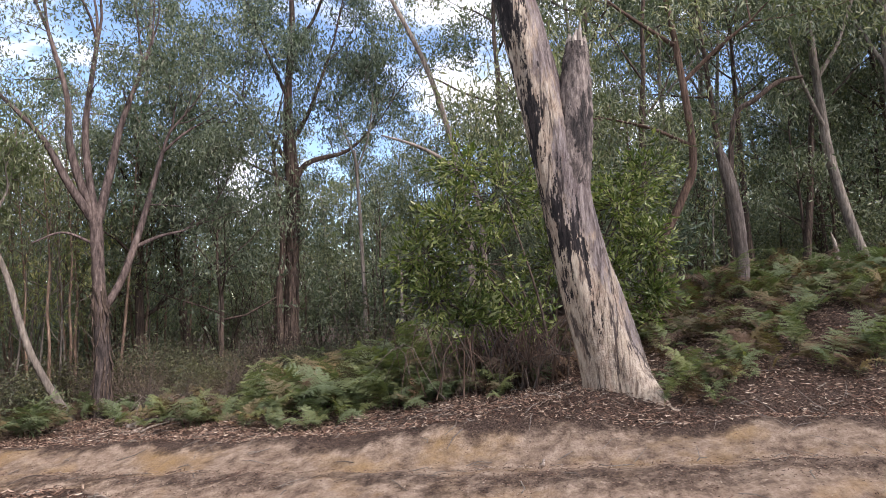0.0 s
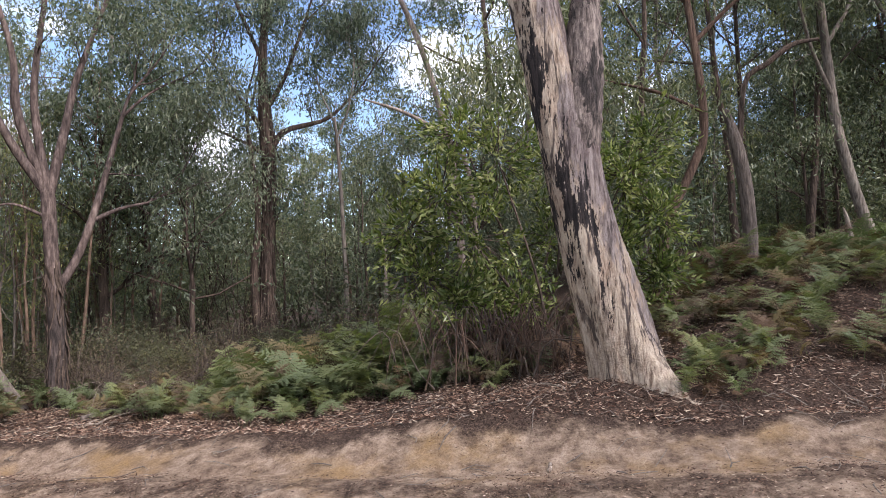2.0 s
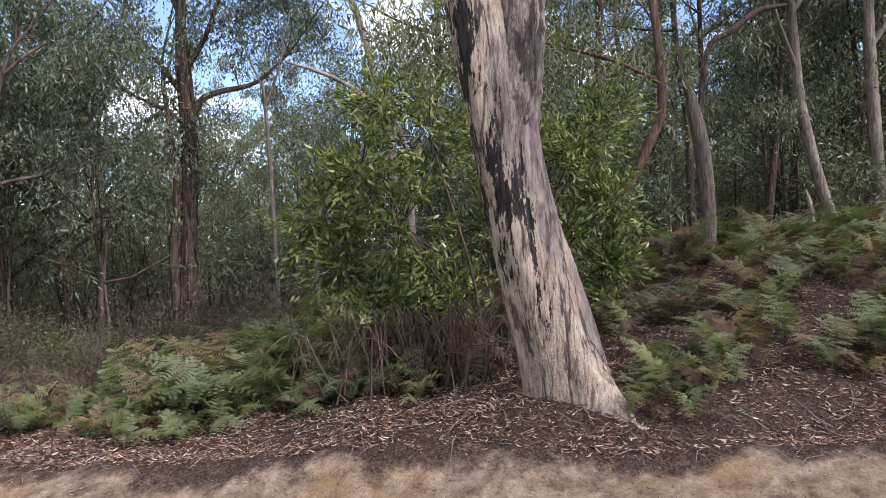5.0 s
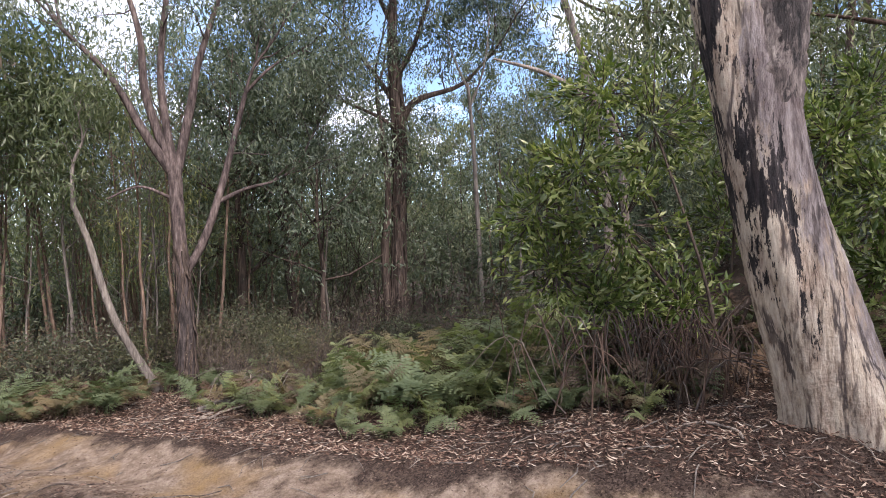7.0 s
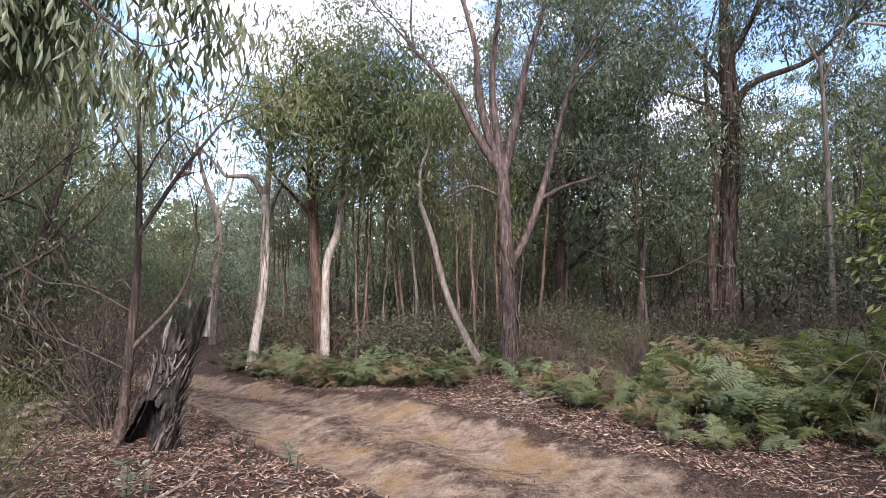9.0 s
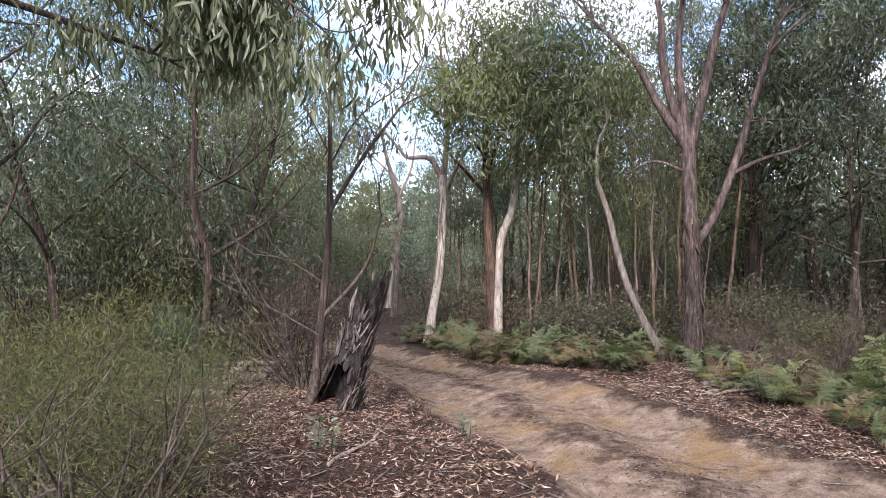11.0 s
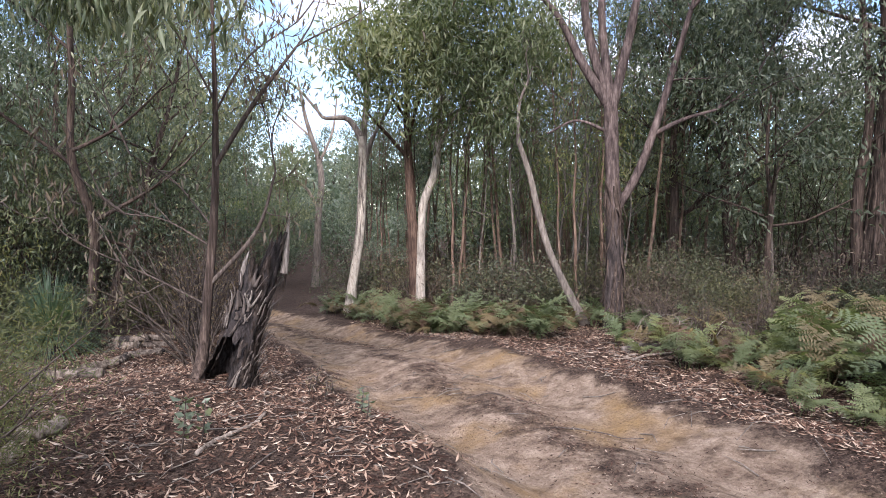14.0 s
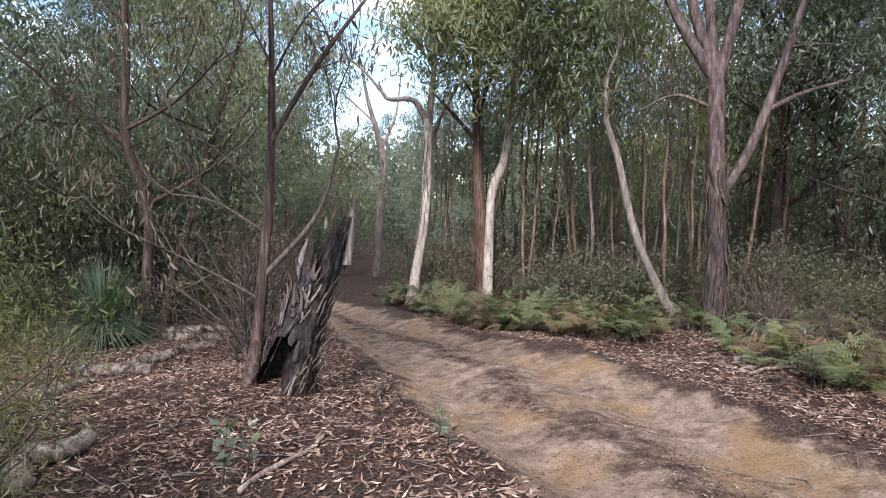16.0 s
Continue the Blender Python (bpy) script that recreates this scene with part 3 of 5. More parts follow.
shaped_tree("stringybark_tree", "dark stringybark tree with twin trunk and open crown", "tree",
    [(-2.88, 16.29, 0.2, 0.187), (-2.86, 16.3, 1.0, 0.140), (-2.83, 16.3, 1.8, 0.125), (-2.79, 16.31, 2.64, 0.117), (-2.78, 16.32, 3.4, 0.117), (-2.8, 16.31, 4.34, 0.109), (-2.82, 16.31, 5.3, 0.078), (-2.7, 16.3, 6.8, 0.055), (-2.75, 16.3, 8.2, 0.031)],
    [[(-2.77, 16.32, 3.6, 0.070), (-2.49, 16.41, 4.05, 0.055), (-1.77, 16.64, 4.31, 0.037), (-1.3, 16.76, 4.75, 0.023)],
     [(-2.77, 16.32, 3.45, 0.039), (-2.99, 16.25, 3.73, 0.031), (-3.6, 16.1, 4.05, 0.022)],
     [(-2.8, 16.31, 4.0, 0.055), (-3.2, 16.3, 4.6, 0.039), (-3.7, 16.4, 5.3, 0.023)],
     [(-2.8, 16.31, 4.4, 0.055), (-2.4, 16.2, 5.0, 0.039), (-2.0, 16.0, 5.9, 0.023)],
     [(-2.82, 16.31, 5.3, 0.047), (-3.1, 16.2, 6.0, 0.031), (-3.5, 16.2, 7.0, 0.023)],
     [(-2.75, 16.31, 6.2, 0.039), (-2.3, 16.4, 6.9, 0.031), (-2.0, 16.3, 7.6, 0.023)],
     [(-2.98, 16.2, 0.2, 0.094), (-3.05, 16.2, 1.5, 0.070), (-2.95, 16.2, 2.6, 0.055), (-3.1, 16.2, 4.2, 0.031)]],
    BARK_STRINGY, LEAF_EUC, 11, per=54, sigma=0.15, leaf=0.088, ratio=0.3, top=1.6, sprays=(5, 7, 9), strips=(0.5, 5.0, 90, BARK_STRINGY, 62, 0.8, 0.1), rough=0.06)

shaped_tree("gum_tree", "tall pinkish-brown gum tree forking into spreading limbs", "tree",
    [(-4.80, 13.25, -0.1, 0.13), (-4.80, 13.25, 0.35, 0.112), (-4.80, 13.25, 0.8, 0.1), (-4.85, 13.25, 1.75, 0.082), (-4.88, 13.25, 2.4, 0.084), (-4.9, 13.25, 2.75, 0.080)],
    [[(-4.9, 13.25, 2.6, 0.064), (-5.16, 13.05, 3.13, 0.054), (-5.42, 12.85, 3.75, 0.037), (-5.85, 12.59, 4.3, 0.024)],
     [(-4.92, 13.25, 2.65, 0.060), (-5.18, 13.15, 3.59, 0.052), (-5.21, 13.1, 4.36, 0.037), (-5.35, 12.9, 5.2, 0.027)],
     [(-4.9, 13.25, 2.7, 0.056), (-5.01, 13.25, 3.44, 0.048), (-5.03, 13.25, 4.05, 0.042), (-4.9, 13.3, 5.2, 0.029)],
     [(-4.88, 13.27, 2.6, 0.064), (-4.74, 13.39, 3.43, 0.053), (-4.64, 13.46, 4.04, 0.042), (-4.4, 13.65, 5.0, 0.027)],
     [(-4.86, 13.28, 1.3, 0.056), (-4.66, 13.46, 1.76, 0.053), (-4.51, 13.58, 2.29, 0.048), (-4.39, 13.68, 2.82, 0.042), (-4.2, 13.82, 3.7, 0.029)],
     [(-4.51, 13.58, 2.27, 0.032), (-4.24, 13.79, 2.44, 0.024), (-3.95, 14.0, 2.54, 0.016)],
     [(-4.9, 13.24, 2.3, 0.024), (-5.2, 13.0, 2.45, 0.016), (-5.5, 12.8, 2.3, 0.010)]],
    BARK_SMOOTH, LEAF_EUC, 12, per=46, sigma=0.15, leaf=0.08, ratio=0.28, top=1.5, bare=(6,), sprays=(7, 9), strips=(0.3, 1.9, 90, BARK_STRINGY, 61, 0.5, 0.07), rough=0.06)

shaped_tree("leaning_pole_tree", "thin pale leaning sapling with a bare bent stem", "tree",
    [(-5.25, 13.36, 0.02, 0.05), (-5.57, 13.11, 0.62, 0.046), (-5.72, 12.99, 1.15, 0.043), (-5.84, 12.9, 1.78, 0.038), (-5.96, 12.8, 2.25, 0.03)],
    [[(-5.96, 12.8, 2.2, 0.03), (-5.95, 12.8, 2.7, 0.02), (-5.85, 12.85, 3.0, 0.015)]],
    BARK_GREY, LEAF_OLIVE, 13, per=16, sigma=0.16, top=0.8, n_top=2)

shaped_tree("reddish_tree", "slender reddish-barked tree beside the track", "tree",
    [(-9.48, 14.04, -0.7, 0.12), (-9.53, 14.0, 0.52, 0.096), (-9.6, 13.96, 1.9, 0.085), (-9.63, 13.93, 2.86, 0.066), (-9.6, 13.9, 4.0, 0.05)],
    [[(-9.6, 13.93, 2.3, 0.04), (-9.9, 13.6, 2.8, 0.03), (-10.1, 13.4, 3.1, 0.02)],
     [(-9.6, 13.93, 2.6, 0.04), (-9.1, 13.7, 3.1, 0.03), (-8.7, 13.5, 3.3, 0.02)],
     [(-9.6, 13.9, 3.5, 0.03), (-9.5, 13.7, 3.9, 0.02), (-9.3, 13.5, 4.1, 0.015)],
     [(-9.6, 13.9, 3.0, 0.03), (-9.4, 13.4, 3.3, 0.02), (-9.2, 13.0, 3.4, 0.015)]],
    BARK_RED, LEAF_OLIVE, 14, strips=(0.4, 2.8, 24, BARK_RED, 63, 0.5, 0.05), bare=(0,), per=22, sigma=0.26, leaf=0.14, ratio=0.24, top=0.9)

shaped_tree("pale_stem_tree", "slender cream-barked tree with a kinked stem", "tree",
    [(-9.40, 14.02, -0.7, 0.09), (-9.41, 14.08, 0.83, 0.075), (-9.39, 14.12, 1.47, 0.075), (-9.22, 14.26, 2.11, 0.072), (-9.13, 14.33, 3.29, 0.045), (-9.0, 14.4, 4.0, 0.03)],
    [[(-9.2, 14.3, 2.4, 0.035), (-8.7, 14.1, 2.8, 0.025), (-8.2, 13.9, 3.0, 0.015)],
     [(-9.05, 14.4, 3.6, 0.03), (-9.0, 14.1, 3.9, 0.02), (-8.8, 13.8, 4.2, 0.015)],
     [(-9.13, 14.33, 3.0, 0.03), (-8.4, 14.4, 3.2, 0.025), (-7.7, 14.4, 3.3, 0.02)],
     [(-9.1, 14.35, 3.3, 0.03), (-8.3, 14.0, 3.7, 0.02), (-7.9, 13.8, 3.9, 0.015)]],
    BARK_WHITE, LEAF_OLIVE, 15, per=22, sigma=0.26, leaf=0.14, ratio=0.24, top=0.9)

shaped_tree("white_gum_tree", "white-barked gum tree with dead grey upper limbs", "tree",
    [(-10.86, 13.45, -0.75, 0.11), (-10.81, 13.5, -0.1, 0.095), (-10.69, 13.6, 0.82, 0.09), (-10.64, 13.64, 1.93, 0.085), (-10.63, 13.64, 2.75, 0.08)],
    [[(-10.63, 13.64, 2.65, 0.07), (-10.85, 13.47, 3.09, 0.055), (-11.24, 13.16, 3.13, 0.035), (-11.37, 13.06, 3.4, 0.02)],
     [(-10.62, 13.65, 2.65, 0.07), (-10.54, 13.71, 3.91, 0.046), (-10.62, 13.65, 4.58, 0.033), (-10.66, 13.62, 5.3, 0.015)],
     [(-10.64, 13.64, 2.1, 0.06), (-10.55, 13.72, 2.5, 0.05), (-10.45, 13.8, 2.8, 0.035), (-10.1, 13.9, 3.3, 0.03)],
     [(-11.24, 13.16, 3.13, 0.03), (-11.6, 12.8, 3.7, 0.022), (-12.0, 12.5, 4.0, 0.012)],
     [(-10.56, 13.7, 3.7, 0.03), (-11.0, 13.4, 4.3, 0.02), (-11.5, 13.0, 4.6, 0.01)]],
    BARK_WHITE, LEAF_BLUE, 16, strips=(0.5, 3.2, 18, BARK_GREY, 64, 0.7, 0.05), per=26, sigma=0.22, leaf=0.13, ratio=0.22, top=0.8, bare=(0, 1, 2, 3, 4), limb_mat=BARK_GREY)

shaped_tree("broken_snag", "broken grey dead trunk with a splintered top", "tree",
    [(3.95, 13.0, 0.9, 0.11), (4.06, 12.99, 1.59, 0.095), (4.04, 12.99, 2.36, 0.09), (3.95, 13.0, 2.93, 0.085), (3.84, 13.01, 3.38, 0.04)],
    [[(3.98, 12.99, 2.7, 0.04), (4.1, 12.97, 3.7, 0.035), (4.41, 12.95, 3.95, 0.036), (4.75, 12.92, 4.19, 0.034), (5.1, 12.9, 4.25, 0.02)]],
    BARK_SNAG, LEAF_EUC, 17, bare=(0,), limb_mat=BARK_STRINGY)

shaped_tree("curved_tree", "dark reddish curved trunk behind a green bush", "tree",
    [(2.35, 12.0, 0.7, 0.075), (2.5, 12.0, 1.6, 0.06), (2.64, 11.99, 2.03, 0.052), (2.87, 11.97, 2.47, 0.05), (3.02, 11.95, 2.95, 0.048), (2.95, 12.0, 4.2, 0.04), (2.8, 12.1, 5.6, 0.03)],
    [[(2.97, 11.98, 3.9, 0.03), (3.4, 11.9, 4.3, 0.022), (3.8, 11.8, 4.6, 0.015)],
     [(2.9, 12.0, 4.4, 0.03), (2.4, 12.2, 4.9, 0.022), (2.0, 12.3, 5.3, 0.015)],
     [(3.0, 11.95, 3.1, 0.025), (2.6, 12.2, 3.4, 0.02), (2.1, 12.4, 3.6, 0.012)]],
    BARK_RED, LEAF_EUC, 18, per=40, sigma=0.24, leaf=0.12, top=1.4)

shaped_tree("leaning_gum_tree", "slender pinkish gum trunk leaning on the bank", "tree",
    [(7.45, 14.96, 0.9, 0.1), (7.3, 14.97, 1.6, 0.088), (7.08, 14.99, 2.25, 0.085), (6.82, 15.02, 3.45, 0.08), (6.73, 15.03, 4.56, 0.07), (6.6, 15.0, 6.5, 0.05)],
    [[(6.78, 15.02, 4.0, 0.04), (6.3, 14.8, 4.8, 0.03), (6.0, 14.6, 5.5, 0.02)],
     [(6.7, 15.03, 4.9, 0.04), (7.2, 15.1, 5.6, 0.03), (7.5, 15.1, 6.3, 0.02)],
     [(6.6, 15.0, 6.2, 0.04), (6.4, 15.1, 7.0, 0.03), (6.3, 15.2, 7.8, 0.02)]],
    BARK_GREY, LEAF_EUC, 20, per=30, sigma=0.2, leaf=0.13, top=1.3)

shaped_tree("straight_gum_tree", "straight pinkish-grey gum trunk standing on the bank", "tree",
    [(8.15, 15.0, 1.0, 0.12), (8.12, 15.0, 1.8, 0.1), (8.05, 15.0, 3.2, 0.095), (8.0, 15.0, 4.8, 0.08), (8.05, 15.0, 7.0, 0.05)],
    [[(8.03, 15.0, 4.4, 0.045), (8.5, 14.8, 5.2, 0.03), (8.8, 14.7, 6.0, 0.02)],
     [(8.0, 15.0, 5.0, 0.045), (7.6, 15.1, 5.9, 0.03), (7.4, 15.2, 6.6, 0.02)]],
    BARK_GREY, LEAF_EUC, 24, per=30, sigma=0.16, leaf=0.12, ratio=0.26, top=1.3)

shaped_tree("thin_pale_tree", "thin pale straight trunk among the shrubs", "tree",
    [(-1.44, 16.12, 0.2, 0.042), (-1.46, 16.12, 1.3, 0.04), (-1.5, 16.1, 3.1, 0.034), (-1.56, 16.1, 4.2, 0.024)],
    [[(-1.54, 16.1, 3.8, 0.02), (-1.3, 16.1, 4.4, 0.015), (-1.2, 16.1, 5.0, 0.01)],
     [(-1.56, 16.1, 4.1, 0.02), (-1.8, 16.1, 4.7, 0.015), (-1.9, 16.2, 5.2, 0.01)]],
    BARK_GREY, LEAF_EUC, 21, per=18, sigma=0.18, leaf=0.12, top=0.9, sides=8)

shaped_tree("dead_stub", "bleached dead standing stub behind the ferns", "tree",
    [(-0.72, 15.0, 0.3, 0.035), (-0.74, 15.0, 1.2, 0.03), (-0.73, 15.0, 1.75, 0.025), (-0.78, 15.0, 2.1, 0.01)],
    [[(-0.74, 15.0, 1.15, 0.015), (-0.6, 15.0, 1.2, 0.012), (-0.52, 15.0, 1.35, 0.006)]],
    DEADWOOD, LEAF_DRY, 22, bare=(0,), sides=8)

# ---- tree kinds that repeat ----
BARK_POLE = bark("bark_brown_pole", (0.08, 0.053, 0.04), (0.19, 0.132, 0.1), (0.31, 0.23, 0.18), 0.1, 14)

def grown_tree(name, label, at, seed, H, r, mat, leaf_mat, first=0.45, n_limbs=7, spread=1.6, per=30, sigma=0.26, leaf=0.13, ratio=0.2, droop=1.3, lean=0.06, depth=2, kids=3, wob=0.10, group="", sides=9):
    rng = np.random.default_rng(seed)
    tree = thing(name, at[0], at[1], gz(at[0], at[1]) - 0.06, label, "tree", group, rng.uniform(0, 360))
    pts, x, y = [], 0.0, 0.0
    lx, ly = rng.normal(size=2) * lean
    for i in range(9):
        f = i / 8
        pts.append((x, y, H * f, r * (1.25 if i == 0 else 1 - 0.85 * f)))
        x, y = x + (lx + rng.normal() * wob * 0.5) * H / 8, y + (ly + rng.normal() * wob * 0.5) * H / 8
    line = curve_pts(pts, 40)
    part("trunk", mesh_np("trunk", *tube(line, sides, 0.04, rng), mat, True), tree)
    spots = []
    for k in range(n_limbs):
        f = first + (0.97 - first) * (k + rng.uniform(0, 0.8)) / n_limbs
        i = min(int(f * 39), 38)
        a = k * 2.4 + rng.uniform(-0.5, 0.5)
        d = np.array([math.cos(a), math.sin(a), rng.uniform(0.35, 1.1)])
        pieces = []
        twigs(line[i, :3], d, spread * rng.uniform(0.7, 1.15) * (1.15 - 0.5 * (f - first)), max(line[i, 3] * 0.55, 0.012), rng, depth, spots, pieces, 0.3, kids)
        part("limb", mesh_np("limb", *joined(pieces), mat, True), tree)
    part("crown", mesh_np("crown", *clump_leaves(spots, per, sigma, leaf, ratio, droop, rng), leaf_mat), tree)
    return tree


def shrub(name, label, at, seed, H, R, mat, leaf_mat, stems=9, per=40, sigma=0.16, leaf=0.07, ratio=0.25, droop=0.3, group="", kids=4):
    rng = np.random.default_rng(seed)
    bush = thing(name, at[0], at[1], gz(at[0], at[1]) - 0.04, label, "shrub", group)
    spots, pieces = [], []
    for k in range(stems):
        a = k * 2.4 + rng.uniform(-0.4, 0.4)
        tilt = rng.uniform(0.1, 1.0) * R / H
        d = np.array([math.cos(a) * tilt, math.sin(a) * tilt, 1.0])
        twigs(np.array([math.cos(a), math.sin(a), 0]) * 0.06, d, H * rng.uniform(0.65, 1.0) * 0.8, 0.016, rng, 1, spots, pieces, 0.05, kids)
    part("stem", mesh_np("stem", *joined(pieces), mat, True), bush)
    part("foliage", mesh_np("foliage", *clump_leaves(spots, per, sigma, leaf, ratio, droop, rng), leaf_mat), bush)
    return bush


def placed(ob, x, y, rz, s=1.0):
    return copy_thing(ob, pose(x, y, gz(x, y) - 0.05, 0, 0, rz) @ Matrix.Diagonal((s, s, s, 1)))


EYE = (-0.6, 6.2)


LANDMARKS = ((-2.8, 16.3), (-4.8, 13.3), (-10.7, 13.5), (-9.4, 14.0), (4.0, 13.0), (7.2, 15.0), (-15.4, 15.5), (-1.5, 16.1))


def hides(x, y):
    """Whether a place stands between the walk and one of the trees that are seen along it."""
    for ex, ey in ((-0.4, 4.8), (-0.2, 6.1), (-1.1, 6.9)):
        for tx, ty in LANDMARKS:
            dx, dy = tx - ex, ty - ey
            u = ((x - ex) * dx + (y - ey) * dy) / (dx * dx + dy * dy)
            if 0 < u < 1.04 and math.hypot(x - ex - u * dx, y - ey - u * dy) < 0.75:
                return True
    return False


def spot(rng, r0, r1, a0=-52, a1=104, clear=False):
    """A place in the woods round the walk, off the track."""
    while True:
        r, a = math.sqrt(rng.uniform(r0**2, r1**2)), radians(rng.uniform(a0, a1))
        x, y = EYE[0] - r * math.sin(a), EYE[1] + r * math.cos(a)
        d = float(across(x, y))
        if (d > 2.6 or d < -2.3) and not (-4.2 < x < 4.0 and y < 12.6):
            if not (clear and hides(x, y)):
                return x, y, r


def sky_limit(x, y):
    """How high the woods stand at a place: an uneven canopy with two openings in it."""
    a = math.degrees(math.atan2(EYE[0] - x, y - EYE[1]))
    r = math.hypot(x - EYE[0], y - EYE[1])
    h = 0.5 + 0.5 * math.sin(x * 7.3 + y * 3.1)
    if 49 < a < 67:
        return 1.4 + r * 0.14
    if 40 < a <= 49:
        return 1.4 + r * 0.24
    if -8 < a < 2:
        return 1.4 + r * 0.31
    if 2 <= a <= 40:
        return 1.4 + r * (0.15 + 0.16 * h)
    if a <= -8:
        return 1.4 + r * (0.4 + 0.4 * h)
    return 99.0


def woods():
    rng = np.random.default_rng(77)
    big = [
        grown_tree("eucalypt_tree", "tall grey-barked eucalypt with drooping grey-green leaves", (-7.2, 19.0), 31, 11, 0.10, BARK_GREY, LEAF_EUC, 0.45, 9, 2.1, 52, 0.16, 0.12, 0.4, group="forest eucalypts"),
        grown_tree("eucalypt_tree", "tall stringybark eucalypt with dense drooping crown", (1.5, 19.5), 32, 12, 0.115, BARK_STRINGY, LEAF_EUC, 0.42, 9, 2.2, 52, 0.16, 0.12, 0.4, group="forest eucalypts"),
        grown_tree("eucalypt_tree", "tall pinkish eucalypt with olive drooping leaves", (9.2, 16.5), 33, 10, 0.1, BARK_SMOOTH, LEAF_OLIVE, 0.35, 9, 1.9, 52, 0.16, 0.12, 0.4, lean=0.1, group="forest eucalypts"),
        grown_tree("eucalypt_tree", "bluish-leaved eucalypt with a crooked trunk", (-14.5, 10.0), 34, 9, 0.11, BARK_STRINGY, LEAF_BLUE, 0.16, 11, 1.9, 52, 0.16, 0.12, 0.4, wob=0.2, group="forest eucalypts"),
    ]
    slim = [
        grown_tree("slim_sapling", "slim dark sapling with sparse leaves", (-7.6, 14.6), 41, 5.2, 0.034, BARK_GREY, LEAF_EUC, 0.4, 7, 0.8, 14, 0.2, 0.12, depth=1, group="forest saplings", sides=6),
        grown_tree("slim_sapling", "slim grey sapling with sparse leaves", (-6.9, 15.4), 42, 4.4, 0.028, BARK_GREY, LEAF_OLIVE, 0.35, 7, 0.8, 16, 0.2, 0.11, depth=1, wob=0.16, group="forest saplings", sides=6),
        grown_tree("slim_sapling", "slim reddish sapling with sparse leaves", (-8.4, 15.2), 43, 6.0, 0.04, BARK_POLE, LEAF_EUC, 0.55, 7, 0.9, 16, 0.2, 0.12, depth=1, group="forest saplings", sides=6),
        grown_tree("slim_sapling", "dead thin leafless-looking stem with dry leaves", (-8.9, 16.0), 44, 3.6, 0.022, BARK_GREY, LEAF_DRY, 0.3, 6, 0.6, 7, 0.2, 0.10, depth=1, wob=0.25, lean=0.2, group="forest saplings", sides=6),
    ]
    young = [
        grown_tree("young_eucalypt", "young eucalypt with clumps of drooping grey-green leaves", (-6.0, 17.2), 45, 5.4, 0.045, BARK_STRINGY, LEAF_EUC, 0.3, 13, 1.0, 52, 0.16, 0.095, 0.36, depth=1, group="young eucalypts", sides=7),
        grown_tree("young_eucalypt", "young bluish-leaved eucalypt on a thin dark stem", (0.4, 17.4), 46, 4.6, 0.04, BARK_STRINGY, LEAF_BLUE, 0.26, 13, 0.95, 52, 0.16, 0.09, 0.36, depth=1, wob=0.15, group="young eucalypts", sides=7),
        grown_tree("young_eucalypt", "young olive-leaved eucalypt on a thin brown stem", (4.4, 17.0), 47, 5.0, 0.042, BARK_POLE, LEAF_OLIVE, 0.3, 12, 0.9, 38, 0.16, 0.11, 0.3, depth=1, group="young eucalypts", sides=7),
    ]
    for k in range(38):
        x, y, r = spot(rng, 15.0, 34, clear=True)
        lim = sky_limit(x, y)
        if lim > 6.5:
            placed(big[int(rng.integers(4))], x, y, rng.uniform(0, 360), min(rng.uniform(0.7, 1.15), lim / 11))
        else:
            placed(young[k % 3], x, y, rng.uniform(0, 360), lim / 5)
    for x, y, s_ in ((5.6, 18.6, 0.9), (9.0, 19.0, 0.8), (3.5, 17.8, 0.95), (11.6, 14.4, 1.0), (10.5, 12.0, 0.9), (6.8, 20.5, 1.0), (4.6, 21.5, 1.1), (8.2, 22.0, 1.0), (11.5, 18.5, 1.05), (13.5, 20.5, 1.0), (10.2, 16.8, 0.9), (2.9, 22.5, 1.0)):
        placed(big[int(rng.integers(2)) + (2 if x > 9 else 0)], x, y, rng.uniform(0, 360), s_)
    for x, y, sd in ((5.2, 15.4, 161), (5.9, 16.1, 162), (6.5, 15.6, 163), (3.3, 15.0, 164), (8.9, 16.2, 165)):
        grown_tree("dark_trunk_tree", "slender dark-barked tree on the ferny bank", (x, y), sd, 8.0, 0.07, BARK_STRINGY, LEAF_EUC, 0.42, 8, 1.3, 34, 0.16, 0.11, 0.28, group="bank trees")
    for x, y, h, sd in ((-5.5, 16.0, 4.9, 171), (-4.9, 17.0, 5.1, 172), (-3.9, 15.7, 4.0, 173)):
        grown_tree("leafy_gum_tree", "dark-trunked gum with dense hanging dark green leaves", (x, y), sd, h, 0.1 if h > 4.5 else 0.05, BARK_STRINGY, LEAF_EUC, 0.28, 13, 1.35, 44, 0.17, 0.11, 0.3, depth=1, kids=4, group="leafy gums")
    for k in range(60):
        x, y, r = spot(rng, 11.0, 23, clear=True)
        placed(young[(0, 1, 0, 2, 1)[k % 5]], x, y, rng.uniform(0, 360), min(rng.uniform(0.65, 1.1), sky_limit(x, y) / 5))
    for k in range(64):
        x, y, r = spot(rng, 9.0, 24, clear=True)
        placed(slim[int(rng.integers(4))], x, y, rng.uniform(0, 360), min(rng.uniform(0.75, 1.25), sky_limit(x, y) / 5))
    for k in range(88):
        x, y = rng.uniform(-13, -5.2), rng.uniform(14.2, 19)
        placed(slim[(2, 1, 2, 2)[k % 4]], x, y, rng.uniform(0, 360), min(rng.uniform(0.8, 1.1), sky_limit(x, y) / 5))
